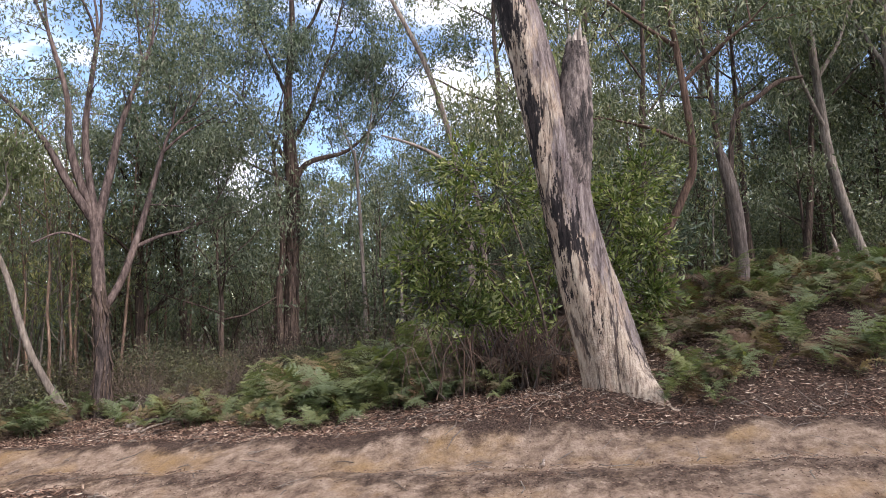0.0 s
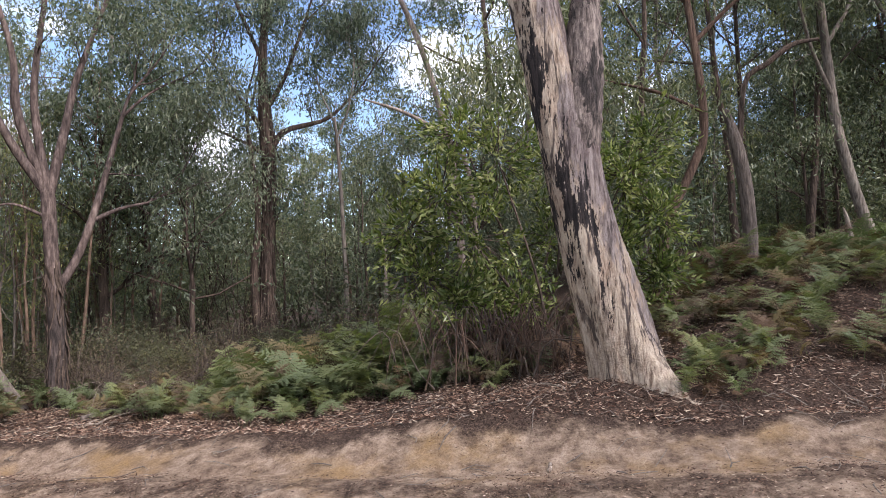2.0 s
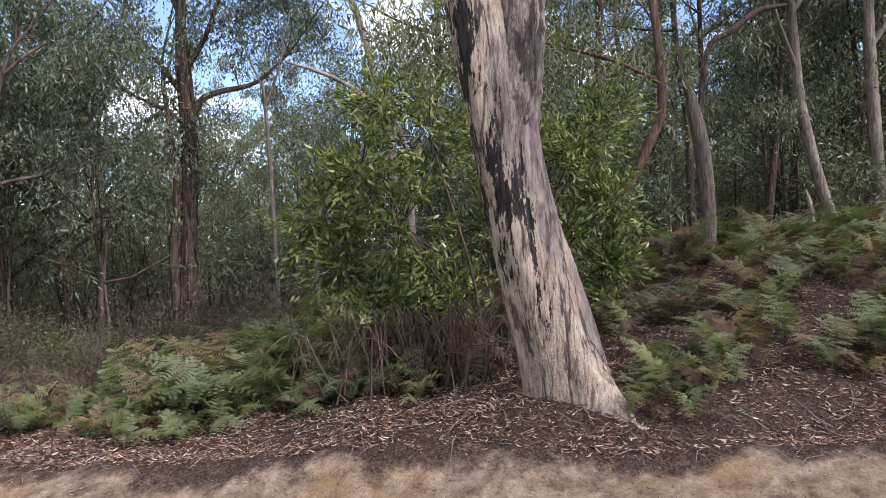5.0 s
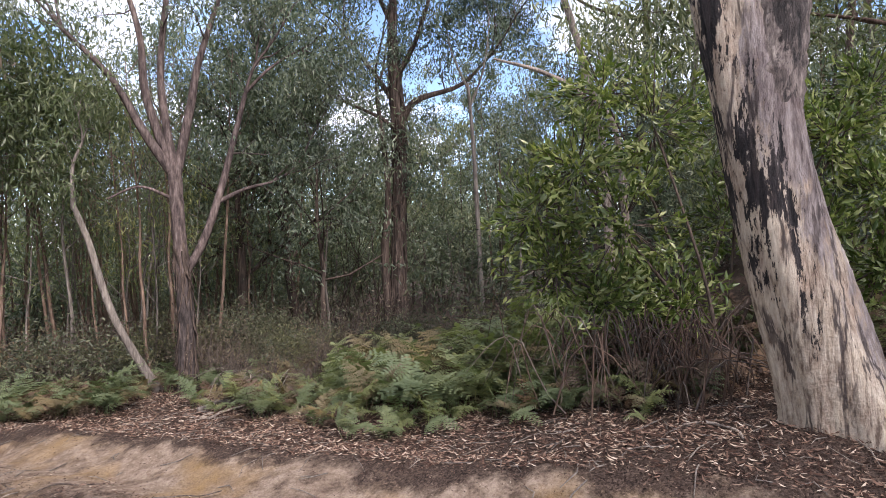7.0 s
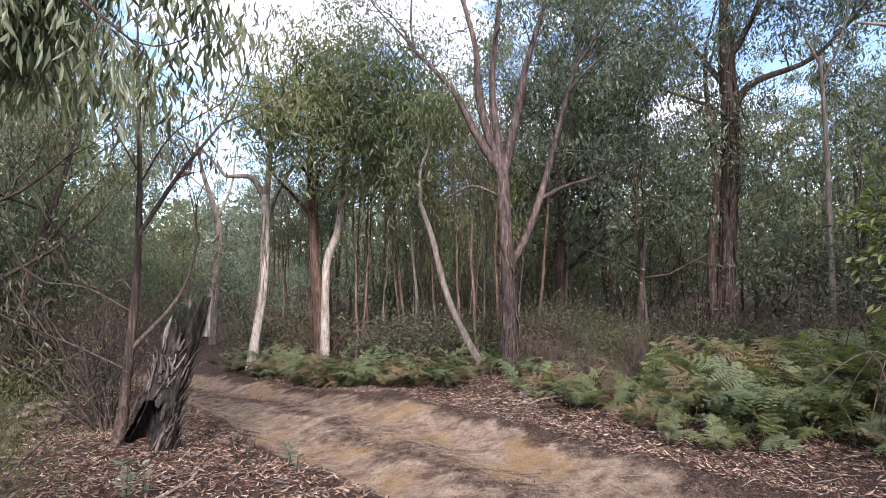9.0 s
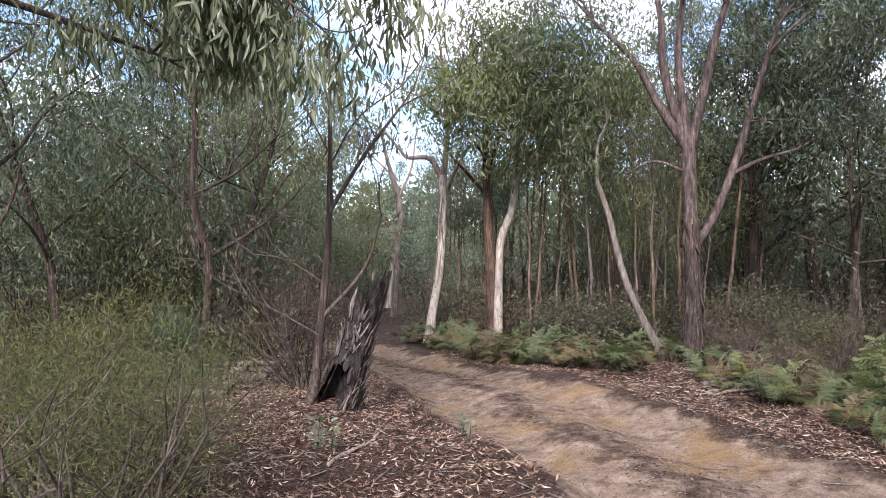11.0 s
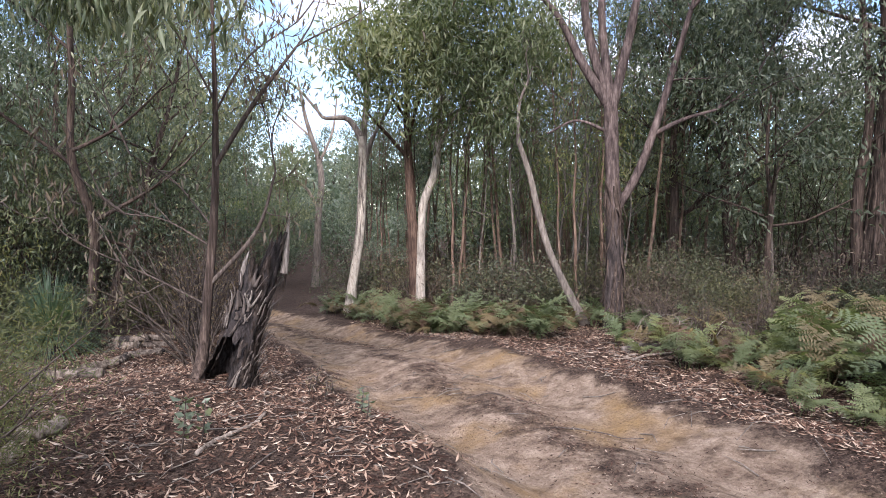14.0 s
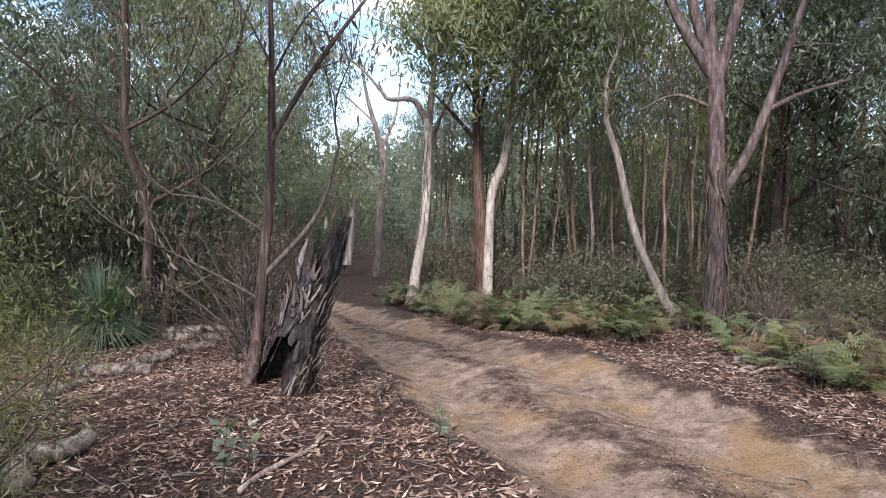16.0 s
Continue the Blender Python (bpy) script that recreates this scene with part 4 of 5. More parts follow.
    low = [
        shrub("understory_shrub", "dull green understory shrub with fine leaves", (-1.0, 14.2), 51, 1.5, 0.8, BARK_TWIG, LEAF_UNDER, 10, 20, 0.2, 0.09, 0.3, group="forest shrubs"),
        shrub("understory_shrub", "brownish twiggy understory shrub", (-3.0, 14.4), 52, 1.2, 0.8, BARK_TWIG, LEAF_DRY, 14, 7, 0.16, 0.06, group="forest shrubs"),
        shrub("understory_shrub", "olive understory shrub with small leaves", (-6.8, 13.6), 53, 1.1, 0.7, BARK_TWIG, LEAF_UNDER, 12, 18, 0.17, 0.075, 0.3, group="forest shrubs"),
        shrub("understory_shrub", "tall dark green understory shrub", (3.2, 14.5), 54, 2.4, 1.0, BARK_TWIG, LEAF_EUC, 11, 24, 0.24, 0.13, 0.3, group="forest shrubs"),
    ]
    for k in range(120):
        x, y, r = spot(rng, 8.2, 27)
        if -13 < x < -4 and 13 < y < 18:
            placed(low[1 if k % 3 else 2], x, y, rng.uniform(0, 360), rng.uniform(0.5, 0.75))
        else:
            placed(low[int(rng.integers(4)) if r < 15 else 3], x, y, rng.uniform(0, 360), rng.uniform(0.7, 1.3))
    tall = shrub("tall_shrub", "tall dark green shrub crowding the bank", (2.6, 15.2), 55, 4.2, 1.2, BARK_STRINGY, LEAF_EUC, 12, 46, 0.2, 0.085, 0.3, 0.8, "tall bank shrubs", 5)
    for x, y, s_ in ((5.2, 17.2, 1.0), (2.0, 13.4, 0.7), (8.6, 18.0, 1.1), (10.0, 14.2, 1.0), (3.4, 17.4, 1.1), (-3.75, 18.0, 1.0), (-4.8, 18.8, 1.1), (-6.3, 17.4, 0.9)):
        placed(tall, x, y, rng.uniform(0, 360), s_)
    for k in range(34):
        x, y = rng.uniform(-13, -4.5), rng.uniform(13.8, 17.5)
        placed(low[1 if k % 3 else 2], x, y, rng.uniform(0, 360), rng.uniform(0.7, 1.15))
    for k in range(16):
        x, y = rng.uniform(-4.6, 0.5), rng.uniform(13.2, 14.9)
        placed(low[(1, 1, 2)[k % 3]], x, y, rng.uniform(0, 360), rng.uniform(0.5, 0.75))
    # unseen trees added behind the walk to hold back sky light there
    for k in range(7):
        a = radians(rng.uniform(95, 172))
        r = rng.uniform(10, 18)
        x, y = EYE[0] - r * math.sin(a), EYE[1] - 1 + r * math.cos(a)
        if abs(float(across(x, y))) > 2:
            placed(big[k % 4], x, y, rng.uniform(0, 360), rng.uniform(0.8, 1.1))
    # added trees, never in view, that throw shade on the right bank and track
    for x, y, s_ in ((13.6, 1.8, 0.95), (11.4, 0.2, 1.0), (12.4, 4.4, 0.95)):
        placed(big[1], x, y, rng.uniform(0, 360), s_)
    # far woods, beyond what can be counted
    pieces, lv = [], []
    for k in range(320):
        r, a = rng.uniform(27, 75), radians(rng.uniform(-65, 115))
        x, y = EYE[0] - r * math.sin(a), EYE[1] + r * math.cos(a)
        z0, h = gz(x, y) - 0.2, min(rng.uniform(5, 11), rng.uniform(0.45, 0.85) * sky_limit(x, y))
        pieces.append(tube(np.array([[x, y, z0, 0.16], [x + rng.normal() * 0.4, y, z0 + h * 0.5, 0.12], [x + rng.normal() * 0.6, y, z0 + h * 0.9, 0.05]]), 5))
        s = np.stack([x + rng.normal(size=16) * 1.3, y + rng.normal(size=16) * 1.3, z0 + h * rng.uniform(0.05, 1.0, 16)], 1)
        lv.append(clump_leaves(s, 22, 0.5, 0.3 + 0.005 * r, 0.48, 0.8, rng))
    tagged(new("far_woods", mesh_np("far_woods", *joined(lv), LEAF_BLUE)), "far grey-green eucalypt woods closing the view", "woods", kind="stuff")
    tagged(new("far_trunks", mesh_np("far_trunks", *joined(pieces), BARK_STRINGY)), "far dark trunks standing in the woods", "woods", kind="stuff")


woods()

# ---- the green bush behind the leaning gum ----
def green_bush():
    rng = np.random.default_rng(61)
    bx, by = 1.1, 11.6
    base = np.array([bx, by, gz(bx, by) - 0.05])
    bush = thing("broadleaf_bush", *base, "dense glossy green broad-leaved bush behind the gum tree", "bush")
    lobes = [(-0.4, 11.5, 1.7, 0.5), (-0.05, 11.3, 2.05, 0.55), (0.3, 11.4, 1.6, 0.6), (-0.25, 11.4, 1.25, 0.45), (0.6, 11.6, 2.4, 0.6), (1.3, 11.8, 2.5, 0.6), (1.9, 11.5, 2.2, 0.5), (2.15, 11.3, 1.75, 0.45), (1.75, 11.4, 1.45, 0.45), (0.2, 11.7, 2.75, 0.5), (1.2, 11.9, 1.6, 0.6), (2.3, 11.8, 2.6, 0.5), (0.1, 11.25, 1.0, 0.4), (2.3, 11.6, 1.2, 0.35), (0.75, 11.45, 0.95, 0.42), (1.75, 11.55, 0.95, 0.4), (0.45, 11.6, 1.1, 0.4)]
    c, a, pieces = [], [], []
    for x, y, z, r in lobes:
        p = np.array([x, y, z + 0.12]) - base
        start = np.array([rng.normal() * 0.15, rng.normal() * 0.1, 0])
        pieces.append(tube(curve_pts([(*start, 0.018), (*(start * 0.5 + p * 0.45 + rng.normal(size=3) * 0.08), 0.014), (*p, 0.007)], 10), 6))
        for k in range(40):
            d = rng.normal(size=3)
            d /= np.linalg.norm(d)
            tip = p + d * r * rng.uniform(0.5, 1.08)
            pieces.append(tube(np.array([[*(p + d * r * 0.2), 0.006], [*tip, 0.003]]), 3))
            for m in range(19):
                out = d + rng.normal(size=3) * 0.75 + np.array([0, 0, 0.15])
                c.append(tip - d * rng.uniform(0, 0.22) + rng.normal(size=3) * 0.035)
                a.append(out)
    part("stem", mesh_np("stem", *joined(pieces), BARK_STRINGY, True), bush)
    part("foliage", mesh_np("foliage", *leaves(np.array(c), np.array(a), np.full(len(c), 0.092), 0.34, rng), LEAF_BUSH), bush)


green_bush()


# ---- bracken ----
def frond_mesh(name, seed, mat, size=1.0):
    rng = np.random.default_rng(seed)
    bow = rng.normal() * 0.06
    line = curve_pts([(0, 0, 0, 0.006), (0.05, 0, 0.25, 0.005), (0.2, bow * 0.4, 0.45, 0.004), (0.48, bow, 0.56, 0.003), (0.8, bow * 0.5, 0.48, 0.0015)], 24) * size
    v, f = tube(line[::3], 3)
    vs, fs, o = [v], [np.concatenate([f[:, [0, 1, 2]], f[:, [0, 2, 3]]])], len(v)
    for i in range(8, 24):
        s = (i - 8) / 15
        p = line[i, :3]
        t = line[min(i + 1, 23), :3] - line[i - 1, :3]
        t /= np.linalg.norm(t)
        for sgn in (-1, 1):
            L = (size * 0.28 * (1 - s) ** 0.8 * (0.6 + 0.4 * min(1, s * 6)) + 0.02) * rng.uniform(0.7, 1.15)
            axis = np.array([0, sgn, 0]) + t * rng.uniform(0.3, 0.65) + np.array([0, 0, -0.15 + rng.normal() * 0.2])
            axis /= np.linalg.norm(axis)
            fwd = np.cross(axis, np.array([0, 0, 1.0])) * sgn
            m = 5
            for j in range(m):
                q = p + axis * L * (j + 0.3) / m - np.array([0, 0, 0.2 * L * (j / m) ** 2])
                w = L * 0.28 * (1 - 0.75 * j / m) + 0.006
                for side in (-1, 1):
                    tipv = q + fwd * side * w + axis * w * 0.6 - np.array([0, 0, w * rng.uniform(0, 0.35)])
                    vs.append(np.array([q - axis * L * 0.04, tipv, q + axis * L * 0.12]))
                    fs.append(np.array([[o, o + 1, o + 2]]))
                    o += 3
    return mesh_np(name, np.vstack(vs), np.vstack(fs), mat)


FRONDS = [frond_mesh("frond", 1, LEAF_FERN, 0.9), frond_mesh("frond", 2, LEAF_FERN, 0.7), frond_mesh("frond", 3, LEAF_FERN_OLD, 0.9), frond_mesh("frond", 4, LEAF_FERN_DEAD, 0.85)]


BULK = {LEAF_FERN: [], LEAF_FERN_OLD: [], LEAF_FERN_DEAD: []}


def fern_bulk(x, y, rng, size, n, brown):
    """A fern among those too many and too far off to count."""
    old = rng.uniform() < brown
    at = pose(x, y, gz(x, y) - 0.02, 0, 0, rng.uniform(0, 360)) @ Matrix.Diagonal((size, size, size, 1))
    for k in range(n):
        me = FRONDS[(2 if rng.uniform() < 0.5 else 3) if rng.uniform() < (0.8 if old else 0.08) else int(rng.integers(2))]
        s = rng.uniform(0.5, 1.1)
        m = np.array(at @ pose(rng.normal() * 0.05, rng.normal() * 0.05, 0, rng.normal() * 14, rng.uniform(-42, 18), k * 360 / n + rng.uniform(-30, 30)) @ Matrix.Diagonal((s, s, s, 1)))
        v, f = np.empty(len(me.vertices) * 3, np.float32), np.empty(len(me.loops), np.int32)
        me.vertices.foreach_get("co", v)
        me.loops.foreach_get("vertex_index", f)
        BULK[me.materials[0]].append((v.reshape(-1, 3) @ m[:3, :3].T + m[:3, 3], f.reshape(-1, 3)))


def fern(x, y, rng, size=1.0, n=6, brown=0.15, z=None):
    g = "bracken ferns"
    old = rng.uniform() < brown
    fe = thing("bracken_fern", x, y, (gz(x, y) if z is None else z) - 0.02, "browning bracken fern with drying fronds" if old else "green bracken fern with feathery arching fronds", "fern", g, rng.uniform(0, 360), size)
    for k in range(n):
        which = (2 if rng.uniform() < 0.5 else 3) if rng.uniform() < (0.8 if old else 0.08) else int(rng.integers(2))
        fr = part("frond", FRONDS[which], fe)
        s = rng.uniform(0.5, 1.1)
        fr.matrix_basis = pose(rng.normal() * 0.05, rng.normal() * 0.05, 0, rng.normal() * 14, rng.uniform(-42, 18), k * 360 / n + rng.uniform(-30, 30)) @ Matrix.Diagonal((s, s, s, 1))


def bracken():
    rng = np.random.default_rng(71)
    def patch(n, x0, x1, y0, y1, s0, s1, brown, make=fern):
        for _ in range(n):
            x, y = rng.uniform(x0, x1), rng.uniform(y0, y1)
            make(x, y, rng, rng.uniform(s0, s1), int(rng.integers(5, 8)), brown)
    patch(30, -5.4, -3.3, 12.75, 13.7, 0.35, 0.6, 0.45, fern_bulk)
    patch(60, -2.4, 0.1, 11.3, 12.7, 0.7, 1.0, 0.06)
    patch(12, -3.2, -2.0, 11.6, 12.9, 0.55, 0.85, 0.25)
    patch(14, -0.3, 0.75, 10.7, 11.1, 0.45, 0.7, 0.12)
    patch(16, -1.0, 0.2, 10.95, 11.6, 0.45, 0.68, 0.06)
    patch(16, -0.9, 0.8, 11.9, 13.4, 1.0, 1.25, 0.1)
    patch(70, 1.9, 5.6, 10.4, 12.8, 0.42, 0.66, 0.35)
    patch(60, 3.0, 8.0, 12.4, 14.6, 0.6, 0.95, 0.5, fern_bulk)
    patch(26, 0.4, 3.2, 11.6, 13.2, 0.55, 0.85, 0.4, fern_bulk)
    patch(9, 1.75, 2.5, 9.75, 10.3, 0.38, 0.52, 0.25)
    patch(26, 2.6, 6.2, 10.4, 12.4, 0.4, 0.6, 0.6)
    patch(12, 0.3, 1.7, 11.5, 12.7, 0.5, 0.8, 0.3)
    patch(18, -2.0, 0.0, 12.1, 13.2, 0.95, 1.2, 0.1)
    patch(10, -3.2, -2.3, 11.75, 12.6, 0.35, 0.55, 0.4)
    patch(14, -4.3, -2.6, 11.9, 12.9, 0.35, 0.6, 0.45)
    patch(12, -2.6, -0.2, 11.0, 11.5, 0.35, 0.55, 0.25)
    patch(8, 3.0, 5.5, 9.9, 10.8, 0.45, 0.65, 0.4)
    patch(12, 1.9, 4.0, 9.75, 10.5, 0.4, 0.65, 0.4)
    for k in range(95):
        x = rng.uniform(-11.6, -5.0)
        y = float(np.interp(x, CX, CY)) + rng.uniform(1.2, 2.2) + (0.25 if x > -6.5 else 0)
        fern_bulk(x, y, rng, rng.uniform(0.5, 0.85), 6, 0.4)
    for x, y, s in ((1.62, 9.72, 0.4), (1.8, 9.66, 0.42), (2.0, 9.62, 0.42), (2.2, 9.8, 0.4), (-1.6, 11.3, 0.45), (-0.6, 11.2, 0.5), (0.35, 10.6, 0.4)):
        fern(x, y, rng, s, 5, 0.1)
    for mat, label in ((LEAF_FERN, "dense green bracken along the wood's edge"), (LEAF_FERN_OLD, "yellowing bracken along the wood's edge"), (LEAF_FERN_DEAD, "dead brown bracken along the wood's edge")):
        tagged(new("far_bracken", mesh_np("far_bracken", *joined(BULK[mat]), mat)), label, "bracken", kind="stuff")


bracken()


def brush_pile():
    """Heap of dead bracken and bent twigs against the gum."""
    rng = np.random.default_rng(81)
    x0, y0 = 0.5, 11.05
    base = np.array([x0, y0, gz(x0, y0) - 0.03])
    pile = thing("brush_pile", *base, "heap of dead brown bracken and bent twigs", "brush pile")
    for k in range(190):
        a = rng.uniform(0, 6.28)
        s = np.array([rng.normal() * 0.34, rng.normal() * 0.2, 0])
        L = rng.uniform(0.3, 0.75)
        d = np.array([math.cos(a), math.sin(a) * 0.6, 0])
        pts = [(*s, 0.008), (*(s + d * L * 0.25 + [0, 0, rng.uniform(0.15, 0.55)]), 0.006), (*(s + d * L * 0.6 + [0, 0, rng.uniform(0.25, 0.8)]), 0.005), (*(s + d * L + [0, 0, rng.uniform(0.0, 0.45)]), 0.002)]
        part("twig", mesh_np("twig", *tube(curve_pts(pts, 8), 4), BARK_RED if k % 3 else BARK_TWIG), pile)
    for k in range(20):
        fr = part("frond", FRONDS[3], pile)
        s = rng.uniform(0.45, 0.9)
        fr.matrix_basis = pose(rng.normal() * 0.36, 0.18 + rng.normal() * 0.12, rng.uniform(0, 0.25), rng.normal() * 25, rng.uniform(0, 40), rng.uniform(0, 360)) @ Matrix.Diagonal((s, s, s, 1))


brush_pile()


# ---- burnt stump and the thin tree beside it ----
def burnt_stump():
    rng = np.random.default_rng(91)
    x0, y0 = -5.1, 8.5
    base = np.array([x0, y0, gz(x0, y0) - 0.04])
    st = thing("burnt_stump", *base, "charred hollow leaning tree stump with splintered top", "stump")
    na, ns = 40, 46
    a = np.linspace(0, 2 * np.pi, na, endpoint=False)
    right = np.array([0.38, 0.93])
    lean_dir = a - math.atan2(right[1], right[0])
    top = 0.92 + 0.10 * np.cos(lean_dir) + 0.07 * np.sin(3 * a + 1) + 0.09 * rng.normal(size=na)
    top[np.abs(np.angle(np.exp(1j * lean_dir))) < 0.35] += 0.22
    s = np.linspace(0, 1, ns)[:, None]
    z = s * top[None]
    ridge = 0.05 * np.sin(9 * a + 3 * z) + 0.04 * np.sin(14 * a - 2 * z + 1) + 0.03 * rng.normal(size=z.shape)
    r = (0.165 - 0.055 * z + 0.08 * np.exp(-z / 0.12)) * (1 + ridge)
    cx, cy = 0.20 * z, 0.26 * z
    outer = np.stack([cx + r * np.cos(a), cy + r * np.sin(a), z], -1)
    inner = np.stack([cx + r * 0.72 * np.cos(a), cy + r * 0.72 * np.sin(a), z * 0.985 + 0.01], -1)
    v = np.concatenate([outer.reshape(-1, 3), inner.reshape(-1, 3)])
    hole = np.abs(np.angle(np.exp(1j * (a + 1.25)))) < 0.75
    f, off = [], na * ns
    for i in range(ns - 1):
        for j in range(na):
            k = (j + 1) % na
            cav = hole[j] and 0.03 < z[i, j] < 0.30 + 0.10 * math.cos((a[j] + 1.25) * 2)
            if not cav:
                f.append((i * na + j, i * na + k, (i + 1) * na + k, (i + 1) * na + j))
                f.append((off + i * na + k, off + i * na + j, off + (i + 1) * na + j, off + (i + 1) * na + k))
    for j in range(na):
        k = (j + 1) % na
        f.append(((ns - 1) * na + j, (ns - 1) * na + k, off + (ns - 1) * na + k, off + (ns - 1) * na + j))
    part("shell", mesh_np("shell", v, np.array(f), CHAR, True), st, "blackened hollow trunk shell")
    for k in range(90):
        edge = k % 4 == 0
        an = rng.uniform(-2.3, -1.5) if edge else rng.uniform(-1.2, 1.6)
        zb = rng.uniform(0.4, 0.8) if edge or an < -0.4 else 0.75 * rng.uniform(0, 1) ** 1.3
        L = rng.uniform(0.05, 0.15)
        w = rng.uniform(0.006, 0.018)
        n0 = np.array([math.cos(an), math.sin(an), 0])
        tg = np.array([-math.sin(an), math.cos(an), 0])
        p = np.array([0.20 * zb, 0.26 * zb, zb]) + n0 * (0.166 - 0.055 * zb + 0.08 * math.exp(-zb / 0.12))
        up = np.array([0.2, 0.26, 1.0]) + tg * rng.normal() * 0.25
        curl = rng.uniform(0.0, 0.5) * L
        rows = []
        for q in np.linspace(0, 1, 5):
            c = p + up * L * q + n0 * (0.006 + curl * q**2) + tg * 0.006 * math.sin(q * 3 + k)
            ww = w * (1 - 0.65 * q)
            rows += [c - tg * ww, c + tg * ww, c + tg * ww + n0 * 0.006, c - tg * ww + n0 * 0.006]
        r4 = np.arange(16)
        rr, cc = r4 // 4, r4 % 4
        ff = np.stack([rr * 4 + cc, rr * 4 + (cc + 1) % 4, (rr + 1) * 4 + (cc + 1) % 4, (rr + 1) * 4 + cc], 1)
        ff = np.vstack([ff, [[3, 2, 1, 0], [16, 17, 18, 19]]])
        pale = k % 5 == 0
        part("bark_strip", mesh_np("bark_strip", np.array(rows), ff, SHARD if pale else BARK_SNAG), st, "pale peeling strip of bark" if pale else "")
    spike = curve_pts([(0.26, 0.36, 0.85, 0.03), (0.27, 0.38, 1.05, 0.022), (0.29, 0.40, 1.3, 0.004)], 12)
    part("spike", mesh_np("spike", *tube(spike, 7, 0.08, rng), SHARD, True), st, "upright pale wood splinter")
    spike = curve_pts([(0.05, 0.12, 0.7, 0.028), (0.06, 0.14, 0.9, 0.02), (0.09, 0.17, 1.02, 0.004)], 12)
    part("spike", mesh_np("spike", *tube(spike, 7, 0.08, rng), SHARD, True), st, "upright pale wood splinter")


burnt_stump()

shaped_tree("thin_dead_tree", "thin brown half-dead tree with bare twigs and hanging dry leaves", "tree",
    [(-5.2, 8.32, 0.0, 0.05), (-5.29, 8.42, 0.38, 0.038), (-5.27, 8.46, 0.84, 0.036), (-5.24, 8.5, 1.33, 0.03), (-5.23, 8.52, 1.88, 0.024), (-5.22, 8.52, 2.42, 0.017), (-5.2, 8.5, 3.4, 0.007)],
    [[(-5.27, 8.46, 0.8, 0.02), (-5.05, 8.75, 1.22, 0.015), (-4.96, 8.87, 1.67, 0.008)],
     [(-5.23, 8.51, 1.7, 0.02), (-5.05, 8.75, 2.18, 0.017), (-4.85, 9.0, 2.6, 0.01)],
     [(-5.23, 8.52, 2.1, 0.009), (-5.05, 8.7, 2.5, 0.007), (-4.75, 8.95, 2.75, 0.005)],
     [(-5.26, 8.48, 1.1, 0.009), (-5.4, 8.2, 1.3, 0.006), (-5.5, 7.95, 1.35, 0.004)],
     [(-5.25, 8.49, 1.25, 0.009), (-5.5, 8.3, 1.6, 0.006), (-5.7, 8.05, 1.8, 0.004)],
     [(-5.28, 8.45, 0.65, 0.009), (-5.4, 8.15, 0.85, 0.006), (-5.5, 7.9, 1.0, 0.004)],
     [(-5.23, 8.52, 2.2, 0.009), (-5.35, 8.35, 2.6, 0.007), (-5.5, 8.15, 3.0, 0.004)]],
    BARK_STRINGY, LEAF_DRY, 19, rough=0.08, per=2, sigma=0.09, leaf=0.09, ratio=0.22, droop=3.0, top=0.75, n_top=2, limb_mat=BARK_TWIG, sub=3, sides=8)


# ---- left side: shrubs, grass tree, logs, overhanging branch ----
def grass_tree():
    rng = np.random.default_rng(101)
    x0, y0 = -8.6, 8.0
    gt = thing("grass_tree", x0, y0, gz(x0, y0) - 0.03, "grass tree with a dense dome of long thin blue-green blades", "grass tree")
    part("trunk", mesh_np("trunk", *tube(curve_pts([(0, 0, 0, 0.12), (0, 0, 0.15, 0.11), (0.01, 0, 0.34, 0.07)], 10), 12, 0.06, rng), CHAR, True), gt, "short black fibrous trunk")
    vs, fs, o = [], [], 0
    for k in range(900):
        a, el = rng.uniform(0, 6.28), rng.uniform(-0.35, 1.35)
        d = np.array([math.cos(a) * math.cos(el), math.sin(a) * math.cos(el), math.sin(el)])
        sd = np.array([-math.sin(a), math.cos(a), 0]) * 0.006
        L = rng.uniform(0.65, 0.9)
        p0 = np.array([0, 0, 0.33])
        rows = []
        for j in range(5):
            u = j / 4
            p = p0 + d * L * u - np.array([0, 0, 0.32 * L * u * u * math.cos(el)])
            rows += [p - sd * (1.05 - u), p + sd * (1.05 - u)]
        vs.append(np.array(rows))
        for j in range(4):
            fs.append([o + 2 * j, o + 2 * j + 1, o + 2 * j + 3, o + 2 * j + 2])
        o += 10
    part("blade_tuft", mesh_np("blade_tuft", np.vstack(vs), np.array(fs), LEAF_GRASSTREE), gt, "long arching blue-green blades")["kind"] = "stuff"


grass_tree()


def log(name, label, p, q, r, mat, seed, lift=0.8, rough=0.11, bend=0.04):
    """A fallen log or stick from p to q on the ground, with sawn or broken ends closed."""
    rng = np.random.default_rng(seed)
    pts = []
    for u in np.linspace(0, 1, 5):
        x, y = p[0] + (q[0] - p[0]) * u + rng.normal() * bend, p[1] + (q[1] - p[1]) * u + rng.normal() * bend
        pts.append((x, y, gz(x, y) + r * lift, r * (1 - 0.25 * u)))
    base = pts[2][:3]
    line = curve_pts(local(pts, base), 26)
    cap0, cap1 = line[0].copy(), line[-1].copy()
    cap0[3] = cap1[3] = 0.002
    line = np.vstack([cap0, line, cap1])
    ob = thing(name, *base, label, "log" if r > 0.03 else "stick")
    part("wood", mesh_np("wood", *tube(line, 12 if r > 0.03 else 6, rough, rng), mat, True), ob)
    return ob


